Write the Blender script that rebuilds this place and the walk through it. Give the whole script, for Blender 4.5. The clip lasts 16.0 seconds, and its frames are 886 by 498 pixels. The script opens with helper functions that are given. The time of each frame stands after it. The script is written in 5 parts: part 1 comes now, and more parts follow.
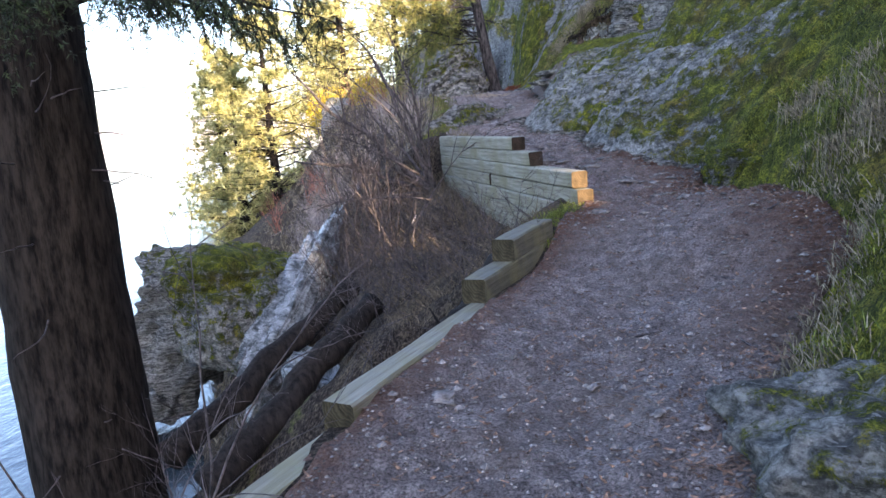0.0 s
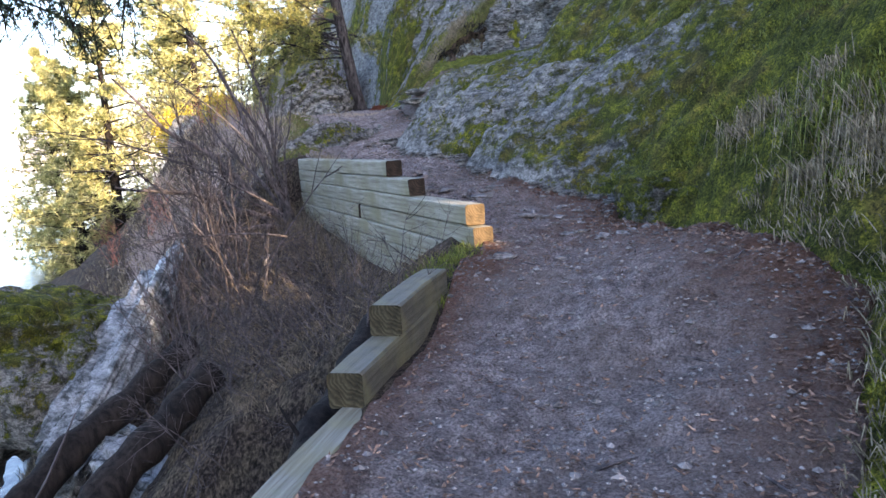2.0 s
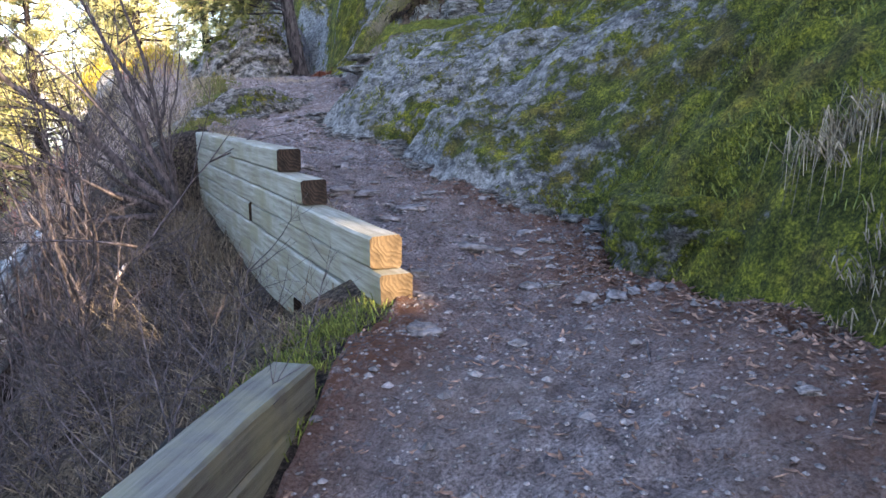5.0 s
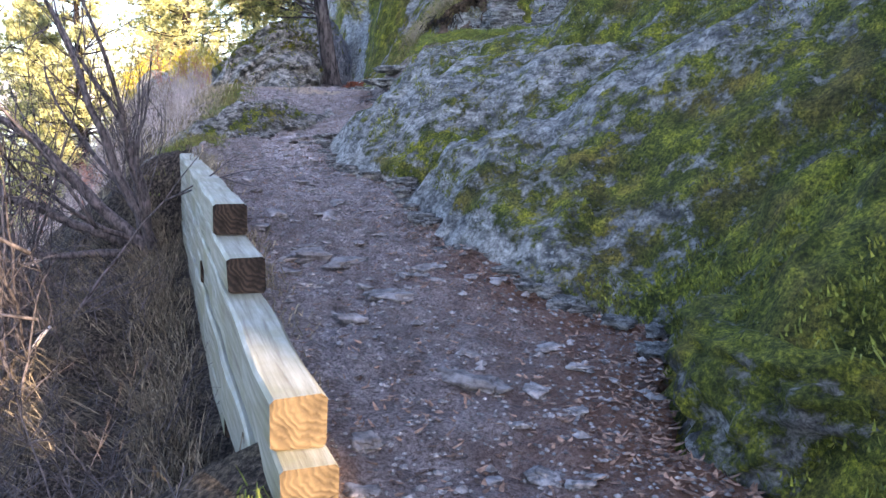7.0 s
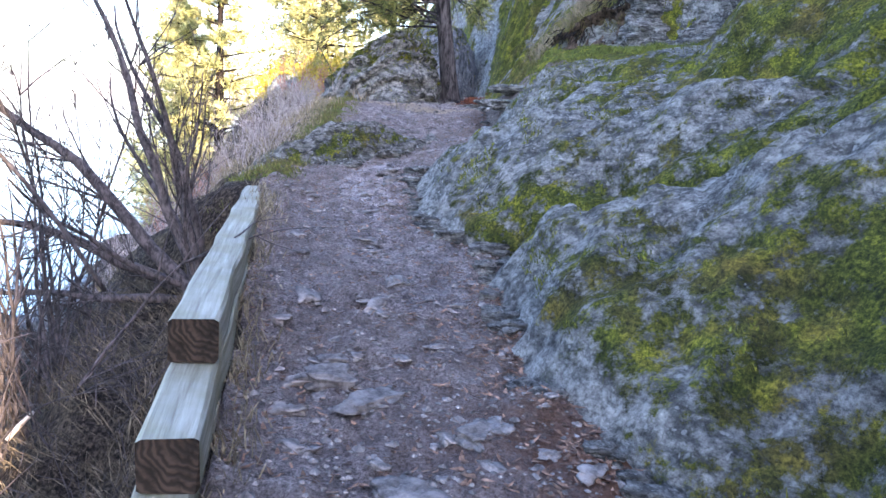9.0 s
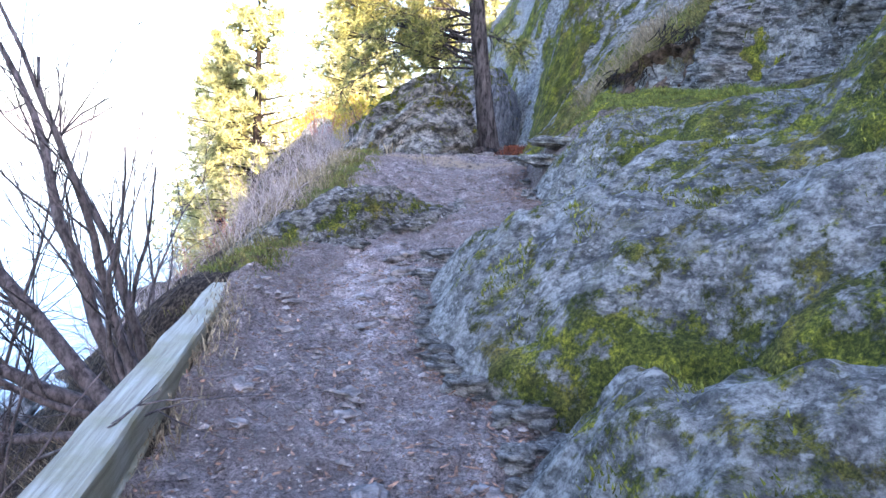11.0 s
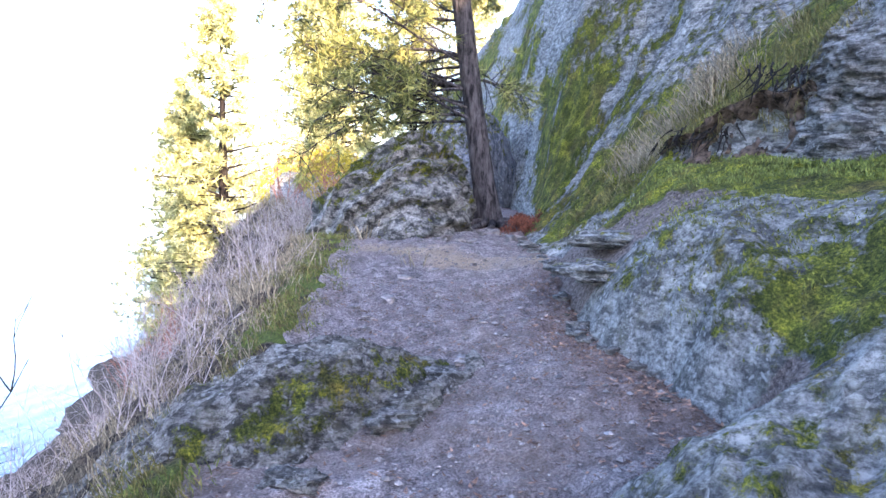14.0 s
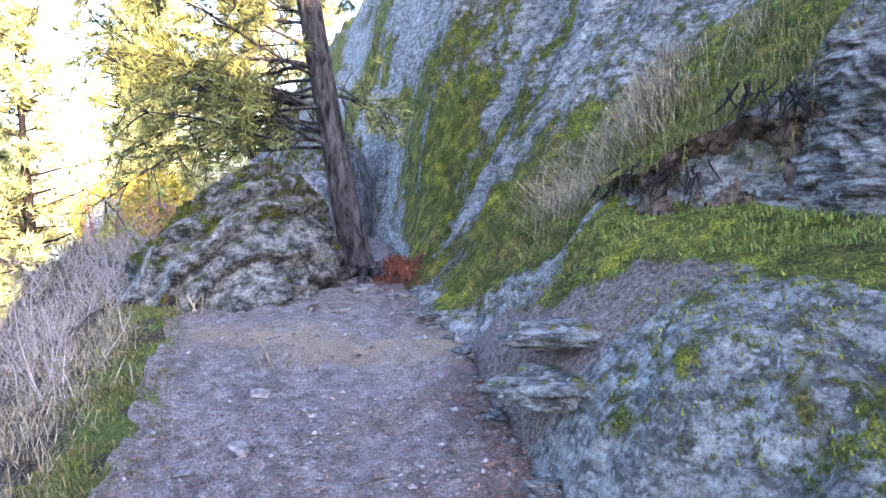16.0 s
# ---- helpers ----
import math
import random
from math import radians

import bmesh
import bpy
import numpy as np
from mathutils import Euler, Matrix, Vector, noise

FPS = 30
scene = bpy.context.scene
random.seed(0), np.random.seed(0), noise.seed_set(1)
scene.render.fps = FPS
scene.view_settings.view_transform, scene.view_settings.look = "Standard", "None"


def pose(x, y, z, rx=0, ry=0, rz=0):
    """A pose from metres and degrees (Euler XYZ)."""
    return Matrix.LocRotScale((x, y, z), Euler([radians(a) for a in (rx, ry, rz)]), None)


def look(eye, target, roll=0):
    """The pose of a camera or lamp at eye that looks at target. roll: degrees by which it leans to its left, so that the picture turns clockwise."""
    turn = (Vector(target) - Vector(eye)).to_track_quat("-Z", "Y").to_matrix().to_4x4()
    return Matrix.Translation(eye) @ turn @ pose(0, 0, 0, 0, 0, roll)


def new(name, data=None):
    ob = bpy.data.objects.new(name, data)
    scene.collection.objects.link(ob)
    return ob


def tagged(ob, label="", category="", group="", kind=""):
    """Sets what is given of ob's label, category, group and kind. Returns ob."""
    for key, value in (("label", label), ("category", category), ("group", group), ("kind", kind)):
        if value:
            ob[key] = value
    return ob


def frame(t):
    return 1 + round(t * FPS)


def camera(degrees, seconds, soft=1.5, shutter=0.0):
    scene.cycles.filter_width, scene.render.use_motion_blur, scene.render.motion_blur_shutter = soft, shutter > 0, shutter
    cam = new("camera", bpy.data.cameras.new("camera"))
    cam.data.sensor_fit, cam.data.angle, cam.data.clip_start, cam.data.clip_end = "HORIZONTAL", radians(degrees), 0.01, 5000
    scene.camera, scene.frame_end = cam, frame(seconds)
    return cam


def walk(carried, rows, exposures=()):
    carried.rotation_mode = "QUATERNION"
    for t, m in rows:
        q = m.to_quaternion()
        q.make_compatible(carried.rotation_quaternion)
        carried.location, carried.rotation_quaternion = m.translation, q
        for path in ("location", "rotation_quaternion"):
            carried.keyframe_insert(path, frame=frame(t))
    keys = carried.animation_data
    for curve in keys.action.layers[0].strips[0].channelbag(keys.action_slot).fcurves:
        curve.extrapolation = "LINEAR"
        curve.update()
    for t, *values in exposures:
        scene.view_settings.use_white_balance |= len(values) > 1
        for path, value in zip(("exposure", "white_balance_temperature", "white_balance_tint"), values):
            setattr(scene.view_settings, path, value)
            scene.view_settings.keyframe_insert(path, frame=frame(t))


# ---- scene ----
cam = camera(62.0, 16.0)
PATH = [
    (0, (0.0, 0.0, 1.45), (-0.154, 1.964, 1.107), -4.7),
    (0.5, (-0.039, 0.467, 1.447), (-0.105, 2.439, 1.118), -4.5),
    (1, (-0.063, 0.836, 1.432), (-0.05, 2.81, 1.11), -4.4),
    (1.5, (-0.048, 1.232, 1.412), (0.061, 3.204, 1.095), -3.5),
    (2, (-0.063, 1.573, 1.413), (0.152, 3.537, 1.104), -3.8),
    (2.5, (-0.032, 1.918, 1.404), (0.249, 3.866, 1.05), -3.8),
    (3, (0.028, 2.261, 1.4), (0.346, 4.19, 0.98), -3.7),
    (3.5, (0.106, 2.59, 1.412), (0.48, 4.504, 0.967), -4.3),
    (4, (0.221, 2.908, 1.422), (0.628, 4.817, 0.988), -3.3),
    (4.2, (0.275, 3.026, 1.43), (0.675, 4.941, 1.012), -2.5),
    (6.3, (0.805, 4.562, 1.574), (1.059, 6.511, 1.206), 1.3),
    (6.5, (0.847, 4.68, 1.598), (1.087, 6.632, 1.231), 1.3),
    (7, (0.971, 5.005, 1.655), (1.165, 6.962, 1.29), 1.7),
    (7.5, (1.063, 5.344, 1.709), (1.209, 7.304, 1.339), 2.5),
    (8, (1.134, 5.679, 1.758), (1.222, 7.638, 1.363), 2.2),
    (8.5, (1.223, 6.003, 1.832), (1.164, 7.966, 1.454), 3.3),
    (9, (1.253, 6.373, 1.906), (1.108, 8.334, 1.54), 3.9),
    (9.2, (1.247, 6.512, 1.933), (1.089, 8.47, 1.552), 4.0),
    (11.3, (1.247, 8.198, 2.2), (0.928, 10.154, 1.928), 2.7),
    (11.5, (1.261, 8.363, 2.24), (0.91, 10.313, 1.968), 2.5),
    (12, (1.216, 8.804, 2.317), (0.815, 10.746, 2.06), 2.1),
    (12.5, (1.114, 9.232, 2.395), (0.706, 11.174, 2.144), 1.3),
    (13, (1.009, 9.672, 2.493), (0.599, 11.614, 2.248), 2.1),
    (13.5, (0.865, 10.104, 2.582), (0.508, 12.061, 2.374), 2.0),
    (14, (0.728, 10.558, 2.657), (0.492, 12.535, 2.47), 0.7),
    (14.5, (0.67, 11.033, 2.763), (0.534, 13.022, 2.597), 0.3),
    (15, (0.565, 11.462, 2.863), (0.567, 13.458, 2.738), -0.4),
    (15.5, (0.454, 11.866, 2.937), (0.567, 13.858, 2.799), -1.2),
    (16, (0.387, 12.368, 3.021), (0.562, 14.353, 2.841), -1.7),
]
walk(cam, [(t, look(eye, target, roll)) for t, eye, target, roll in PATH], exposures=[(0, 2.45, 6100, 20), (4, 2.6, 6000, 20), (7, 2.85, 5850, 21), (9, 3.05, 5700, 21), (14, 3.27, 5600, 23), (16, 3.35, 5600, 24)])

# ---- light ----
world = bpy.data.worlds.new("sky")
scene.world = world
world.use_nodes = True
SUN_EL, SUN_AZ = radians(19), Vector((0.60, -0.80, 0.0))
_sky = world.node_tree.nodes.new("ShaderNodeTexSky")
_sky.sky_type, _sky.sun_disc = "NISHITA", False
_sky.sun_elevation, _sky.sun_rotation = SUN_EL, math.atan2(SUN_AZ.x, SUN_AZ.y)
_sky.air_density, _sky.dust_density = 1.0, 2.0
_bg = world.node_tree.nodes["Background"]
_bg.inputs["Strength"].default_value = 0.15
world.node_tree.links.new(_sky.outputs[0], _bg.inputs["Color"])
sun = new("sun", bpy.data.lights.new("sun", "SUN"))
sun.data.energy, sun.data.angle, sun.data.color = 3.4, radians(0.5), (1.0, 0.74, 0.42)
SUN_DIR = (SUN_AZ * math.cos(SUN_EL) + Vector((0, 0, math.sin(SUN_EL)))).normalized()
sun.matrix_world = look(SUN_DIR * 60, (0, 0, 0))

# ---- helpers of this scene ----
rng = np.random.default_rng(7)
_tab = rng.random((256, 256))


def vnoise(x, y, s=0):
    x, y = np.asarray(x, float) + 37.3 * s, np.asarray(y, float) + 91.7 * s
    ix, iy = np.floor(x).astype(int), np.floor(y).astype(int)
    fx, fy = x - ix, y - iy
    fx, fy = fx * fx * (3 - 2 * fx), fy * fy * (3 - 2 * fy)
    g = lambda a, b: _tab[a % 256, b % 256]
    return ((g(ix, iy) * (1 - fx) + g(ix + 1, iy) * fx) * (1 - fy) + (g(ix, iy + 1) * (1 - fx) + g(ix + 1, iy + 1) * fx) * fy) * 2 - 1


def fbm(x, y, o=4, s=0, gain=0.5):
    x, y = np.asarray(x, float), np.asarray(y, float)
    out, a, f = 0.0, 1.0, 1.0
    for k in range(o):
        out = out + a * vnoise(x * f, y * f, s + k)
        a, f = a * gain, f * 2.03
    return out


def sstep(a, b, v):
    k = np.clip((np.asarray(v, float) - a) / (b - a), 0, 1)
    return k * k * (3 - 2 * k)


def mesh_obj(name, verts, faces, material, parent=None, smooth=True, attrs=None):
    me = bpy.data.meshes.new(name)
    me.from_pydata([tuple(v) for v in np.asarray(verts, float).tolist()], [], faces)
    me.materials.append(material)
    if smooth:
        me.polygons.foreach_set("use_smooth", [True] * len(me.polygons))
    for key, vals in (attrs or {}).items():
        a = me.attributes.new(key, "FLOAT", "POINT")
        a.data.foreach_set("value", np.asarray(vals, np.float32))
    me.update()
    ob = new(name, me)
    ob.parent = parent
    return ob


def part(name, bm, material, parent=None, label="", smooth=False):
    me = bpy.data.meshes.new(name)
    bm.to_mesh(me)
    bm.free()
    me.materials.append(material)
    if smooth:
        me.polygons.foreach_set("use_smooth", [True] * len(me.polygons))
    ob = new(name, me)
    ob.parent = parent
    if label:
        ob["label"] = label
    return ob


def grid_faces(rows, cols):
    return [(r * cols + c, r * cols + c + 1, (r + 1) * cols + c + 1, (r + 1) * cols + c) for r in range(rows - 1) for c in range(cols - 1)]


class Tubes:
    """Collects tapered tubes along polylines into one mesh."""

    def __init__(self):
        self.v, self.f = [], []

    def add(self, pts, radii, sides=6):
        pts = [Vector(p) for p in pts]
        base = len(self.v)
        for i, p in enumerate(pts):
            d = (pts[min(i + 1, len(pts) - 1)] - pts[max(i - 1, 0)]).normalized()
            a = d.cross(Vector((0.31, 0.95, 0.05)))
            a = a.normalized() if a.length > 1e-4 else Vector((1, 0, 0))
            b = d.cross(a)
            for k in range(sides):
                t = 2 * math.pi * k / sides
                self.v.append(p + (a * math.cos(t) + b * math.sin(t)) * radii[i])
        for i in range(len(pts) - 1):
            for k in range(sides):
                q = base + i * sides
                self.f.append((q + k, q + (k + 1) % sides, q + sides + (k + 1) % sides, q + sides + k))
        self.f.append(tuple(base + k for k in reversed(range(sides))))
        self.f.append(tuple(base + (len(pts) - 1) * sides + k for k in range(sides)))

    def make(self, name, material, parent=None):
        return mesh_obj(name, self.v, self.f, material, parent)


# ---- materials ----
def nodes_of(name, rough=0.9, spec=0.3):
    m = bpy.data.materials.new(name)
    m.use_nodes = True
    b = m.node_tree.nodes["Principled BSDF"]
    b.inputs["Roughness"].default_value = rough
    b.inputs["Specular IOR Level"].default_value = spec
    return m, m.node_tree, b


def ramp(nt, fac, stops):
    r = nt.nodes.new("ShaderNodeValToRGB")
    while len(r.color_ramp.elements) < len(stops):
        r.color_ramp.elements.new(0.5)
    for e, (p, c) in zip(r.color_ramp.elements, stops):
        e.position, e.color = p, (*c, 1)
    nt.links.new(fac, r.inputs[0])
    return r.outputs[0]


def noise_n(nt, scale, detail=6, rough=0.6, vec=None, dist=0.0):
    n = nt.nodes.new("ShaderNodeTexNoise")
    n.inputs["Scale"].default_value, n.inputs["Detail"].default_value = scale, detail
    n.inputs["Roughness"].default_value, n.inputs["Distortion"].default_value = rough, dist
    nt.links.new(vec or coords(nt), n.inputs["Vector"])
    return n.outputs[0]


def coords(nt, scale=(1, 1, 1), which="Object", rot=(0, 0, 0)):
    t = nt.nodes.new("ShaderNodeTexCoord")
    m = nt.nodes.new("ShaderNodeMapping")
    m.inputs["Scale"].default_value, m.inputs["Rotation"].default_value = scale, rot
    nt.links.new(t.outputs[which], m.inputs[0])
    return m.outputs[0]


def mixc(nt, fac, a, b, mode="MIX"):
    m = nt.nodes.new("ShaderNodeMix")
    m.data_type, m.blend_type = "RGBA", mode
    for sock, val in ((m.inputs[0], fac), (m.inputs[6], a), (m.inputs[7], b)):
        if isinstance(val, (int, float)):
            sock.default_value = val
        elif isinstance(val, tuple):
            sock.default_value = (*val, 1)
        else:
            nt.links.new(val, sock)
    return m.outputs[2]


def maths(nt, op, a, b=0.5, clamp=False):
    m = nt.nodes.new("ShaderNodeMath")
    m.operation, m.use_clamp = op, clamp
    for sock, val in ((m.inputs[0], a), (m.inputs[1], b)):
        if isinstance(val, (int, float)):
            sock.default_value = val
        else:
            nt.links.new(val, sock)
    return m.outputs[0]


def bump(nt, b, height, dist=0.02, strength=0.6):
    n = nt.nodes.new("ShaderNodeBump")
    n.inputs["Distance"].default_value, n.inputs["Strength"].default_value = dist, strength
    nt.links.new(height, n.inputs["Height"])
    nt.links.new(n.outputs[0], b.inputs["Normal"])


def attr(nt, name):
    a = nt.nodes.new("ShaderNodeAttribute")
    a.attribute_name = name
    return a.outputs["Fac"]


def voro(nt, scale, vec=None, feature="F1"):
    n = nt.nodes.new("ShaderNodeTexVoronoi")
    n.inputs["Scale"].default_value, n.feature = scale, feature
    nt.links.new(vec or coords(nt), n.inputs["Vector"])
    return n.outputs[0]


def moss_rock(name, dark=(0.125, 0.127, 0.122), light=(0.44, 0.44, 0.42), strata=(1, 1, 1), scree=False, lichen=0.7):
    m, nt, b = nodes_of(name, 0.92, 0.2)
    v = coords(nt, strata)
    big, mid = noise_n(nt, 2.4, 8, 0.62, v), noise_n(nt, 9, 9, 0.74, v, 0.15)
    fine = noise_n(nt, 38, 8, 0.8, coords(nt))
    rock = ramp(nt, mid, [(0.34, tuple(c * 0.55 for c in dark)), (0.44, dark), (0.53, tuple((a + c) / 2 for a, c in zip(dark, light))), (0.66, light)])
    rock = mixc(nt, 0.55, rock, ramp(nt, big, [(0.36, (0.55, 0.56, 0.58)), (0.62, (1.3, 1.3, 1.28))]), "MULTIPLY")
    # fine pits are darkened in the colour too, to deepen their shade
    rock = mixc(nt, 0.7, rock, ramp(nt, fine, [(0.38, (0.14, 0.14, 0.14)), (0.48, (0.85, 0.85, 0.85)), (0.60, (1.5, 1.5, 1.5))]), "MULTIPLY")
    nz = nt.nodes.new("ShaderNodeTexNoise")
    nz.inputs["Scale"].default_value = 9
    nt.links.new(coords(nt), nz.inputs["Vector"])
    wv = nt.nodes.new("ShaderNodeMix")
    wv.data_type, wv.inputs[0].default_value = "VECTOR", 0.16
    nt.links.new(coords(nt), wv.inputs[4])
    nt.links.new(nz.outputs[1], wv.inputs[5])
    for scale, lo, hi, cut_at, tint in ((8, 0.16, 0.24, 0.54, (0.52, 0.52, 0.50)), (24, 0.20, 0.30, 0.46, (0.44, 0.45, 0.44))):
        spots = ramp(nt, voro(nt, scale, wv.outputs[1]), [(lo, (1, 1, 1)), (hi, (0, 0, 0))])
        spots = maths(nt, "MULTIPLY", spots, maths(nt, "MULTIPLY", lichen, maths(nt, "GREATER_THAN", noise_n(nt, scale * 0.3, 3), cut_at)))
        rock = mixc(nt, maths(nt, "MULTIPLY", spots, ramp(nt, fine, [(0.36, (0.3, 0.3, 0.3)), (0.5, (1, 1, 1))])), rock, tint)
    ochre = ramp(nt, noise_n(nt, 5, 5, 0.6), [(0.56, (0, 0, 0)), (0.7, (1, 1, 1))])
    rock = mixc(nt, maths(nt, "MULTIPLY", ochre, 0.35), rock, (0.24, 0.23, 0.15))
    mfine, mlump = noise_n(nt, 60, 6, 0.78), noise_n(nt, 6, 8, 0.7)
    moss = ramp(nt, mfine, [(0.36, (0.018, 0.026, 0.006)), (0.5, (0.088, 0.108, 0.016)), (0.63, (0.25, 0.26, 0.034))])
    olive = ramp(nt, mfine, [(0.36, (0.024, 0.024, 0.010)), (0.62, (0.20, 0.165, 0.05))])
    moss = mixc(nt, ramp(nt, noise_n(nt, 2.6, 4), [(0.48, (0, 0, 0)), (0.66, (0.85, 0.85, 0.85))]), moss, olive)
    moss = mixc(nt, 0.8, moss, ramp(nt, mlump, [(0.36, (0.25, 0.30, 0.28)), (0.5, (0.95, 0.95, 0.95)), (0.64, (2.8, 2.5, 1.6))]), "MULTIPLY")
    mask = maths(nt, "ADD", attr(nt, "moss"), maths(nt, "MULTIPLY", maths(nt, "SUBTRACT", noise_n(nt, 6.5, 8, 0.75), 0.5), 2.4))
    mask = ramp(nt, mask, [(0.42, (0, 0, 0)), (0.62, (1, 1, 1))])
    col = mixc(nt, mask, rock, moss)
    if scree:
        earth = ramp(nt, fine, [(0.36, (0.03, 0.024, 0.022)), (0.5, (0.16, 0.13, 0.12)), (0.63, (0.34, 0.29, 0.26))])
        col = mixc(nt, ramp(nt, maths(nt, "ADD", attr(nt, "scree"), maths(nt, "SUBTRACT", mid, 0.5)), [(0.4, (0, 0, 0)), (0.55, (1, 1, 1))]), col, earth)
    nt.links.new(col, b.inputs["Base Color"])
    h = maths(nt, "ADD", maths(nt, "MULTIPLY", fine, 0.35), maths(nt, "MULTIPLY", maths(nt, "MULTIPLY", mask, maths(nt, "ADD", mfine, mlump)), 0.6))
    bump(nt, b, maths(nt, "ADD", maths(nt, "ADD", h, mid), big), 0.09, 1.0)
    return m


ROCK = moss_rock("rock_moss", strata=(0.85, 0.85, 1.7), scree=True)
ROCK_BROKEN = moss_rock("rock_broken", (0.09, 0.087, 0.082), (0.44, 0.43, 0.41), (0.7, 0.7, 3.4))
ROCK_DARK = moss_rock("rock_dark", (0.07, 0.07, 0.068), (0.42, 0.41, 0.385), (1.0, 0.8, 1.4), lichen=0.25)
CLIFF = moss_rock("rock_cliff", (0.12, 0.13, 0.15), (0.36, 0.37, 0.40), (1.3, 1.3, 0.5))


def wet_rock_mat():
    m, nt, b = nodes_of("wet_rock", 0.2, 0.6)
    v = coords(nt, (1.6, 1.6, 0.5))
    n, f = noise_n(nt, 4, 6, 0.6, v), noise_n(nt, 30, 6, 0.7, v)
    col = mixc(nt, 0.7, ramp(nt, n, [(0.4, (0.08, 0.088, 0.09)), (0.6, (0.40, 0.42, 0.44))]), ramp(nt, f, [(0.38, (0.5, 0.5, 0.5)), (0.6, (1.4, 1.4, 1.4))]), "MULTIPLY")
    nt.links.new(col, b.inputs["Base Color"])
    bump(nt, b, maths(nt, "ADD", n, f), 0.05, 0.9)
    return m


WET_ROCK = wet_rock_mat()


def dirt_mat():
    m, nt, b = nodes_of("dirt_path", 0.88, 0.25)
    big, mid, fine = noise_n(nt, 0.9, 5), noise_n(nt, 9, 7, 0.72), noise_n(nt, 70, 6, 0.8)
    col = ramp(nt, mid, [(0.34, (0.115, 0.095, 0.094)), (0.5, (0.25, 0.215, 0.213)), (0.66, (0.42, 0.375, 0.37))])
    # shade between the grains is painted in by darkening the fine hollows
    col = mixc(nt, 0.8, col, ramp(nt, fine, [(0.38, (0.10, 0.095, 0.09)), (0.48, (0.80, 0.80, 0.80)), (0.6, (1.8, 1.76, 1.74))]), "MULTIPLY")
    col = mixc(nt, ramp(nt, big, [(0.45, (0, 0, 0)), (0.65, (1, 1, 1))]), col, mixc(nt, 0.5, col, (0.20, 0.15, 0.12)))
    peb = ramp(nt, voro(nt, 55), [(0.0, (1, 1, 1)), (0.16, (1, 1, 1)), (0.2, (0, 0, 0))])
    col = mixc(nt, maths(nt, "MULTIPLY", peb, maths(nt, "GREATER_THAN", noise_n(nt, 14, 3), 0.53)), col, (0.30, 0.27, 0.26))
    litter = maths(nt, "MULTIPLY", attr(nt, "litter"), ramp(nt, noise_n(nt, 18, 6, 0.75), [(0.34, (0, 0, 0)), (0.5, (1, 1, 1))]))
    col = mixc(nt, litter, col, mixc(nt, fine, (0.05, 0.022, 0.014), (0.24, 0.115, 0.065)))
    # the sunlit band across the trail is painted in as warm pale colour
    sun_band = maths(nt, "MULTIPLY", attr(nt, "sun_band"), 0.95)
    col = mixc(nt, sun_band, col, mixc(nt, fine, (0.24, 0.18, 0.12), (0.55, 0.42, 0.26)))
    nt.links.new(col, b.inputs["Base Color"])
    wet = attr(nt, "wet")
    nt.links.new(maths(nt, "SUBTRACT", 0.88, maths(nt, "MULTIPLY", wet, 0.5)), b.inputs["Roughness"])
    bump(nt, b, maths(nt, "ADD", maths(nt, "ADD", maths(nt, "MULTIPLY", fine, 0.6), mid), maths(nt, "MULTIPLY", peb, 0.25)), 0.07, 1.0)
    smooth = [n for n in nt.nodes if n.type == "BUMP"][0]
    nt.links.new(maths(nt, "SUBTRACT", 1.0, maths(nt, "MULTIPLY", wet, 0.8), True), smooth.inputs["Strength"])
    return m


DIRT = dirt_mat()


def bank_mat():
    m, nt, b = nodes_of("bank_litter", 0.95, 0.15)
    mid, fine = noise_n(nt, 4, 7, 0.7), noise_n(nt, 42, 7, 0.75, coords(nt, (1, 1, 0.4)))
    soil = ramp(nt, fine, [(0.38, (0.008, 0.007, 0.006)), (0.5, (0.04, 0.031, 0.026)), (0.62, (0.14, 0.11, 0.085))])
    straw = ramp(nt, fine, [(0.38, (0.025, 0.02, 0.014)), (0.62, (0.22, 0.18, 0.12))])
    col = mixc(nt, ramp(nt, mid, [(0.48, (0, 0, 0)), (0.66, (1, 1, 1))]), soil, straw)
    green = ramp(nt, fine, [(0.3, (0.02, 0.035, 0.008)), (0.7, (0.16, 0.20, 0.04))])
    col = mixc(nt, ramp(nt, maths(nt, "ADD", attr(nt, "moss"), maths(nt, "SUBTRACT", mid, 0.5)), [(0.4, (0, 0, 0)), (0.6, (1, 1, 1))]), col, green)
    nt.links.new(col, b.inputs["Base Color"])
    bump(nt, b, maths(nt, "ADD", fine, mid), 0.06, 1.0)
    return m


BANK = bank_mat()


def plain(name, lo, hi, scale=12, stretch=(1, 1, 1), rough=0.85, dist=0.01, spec=0.3, rnd=0.25, det=7):
    m, nt, b = nodes_of(name, rough, spec)
    n = noise_n(nt, scale, det, 0.68, coords(nt, stretch))
    n2 = noise_n(nt, scale * 0.17, 4, 0.6)
    col = ramp(nt, n, [(0.38, lo), (0.62, hi)])
    col = mixc(nt, 0.45, col, ramp(nt, n2, [(0.3, (0.55, 0.55, 0.55)), (0.7, (1.25, 1.25, 1.25))]), "MULTIPLY")
    if rnd:
        g = nt.nodes.new("ShaderNodeNewGeometry")
        k = maths(nt, "ADD", 1 - rnd, maths(nt, "MULTIPLY", g.outputs["Random Per Island"], 2 * rnd))
        col = mixc(nt, 1.0, col, k, "MULTIPLY")
    nt.links.new(col, b.inputs["Base Color"])
    bump(nt, b, n, dist, 0.7)
    return m


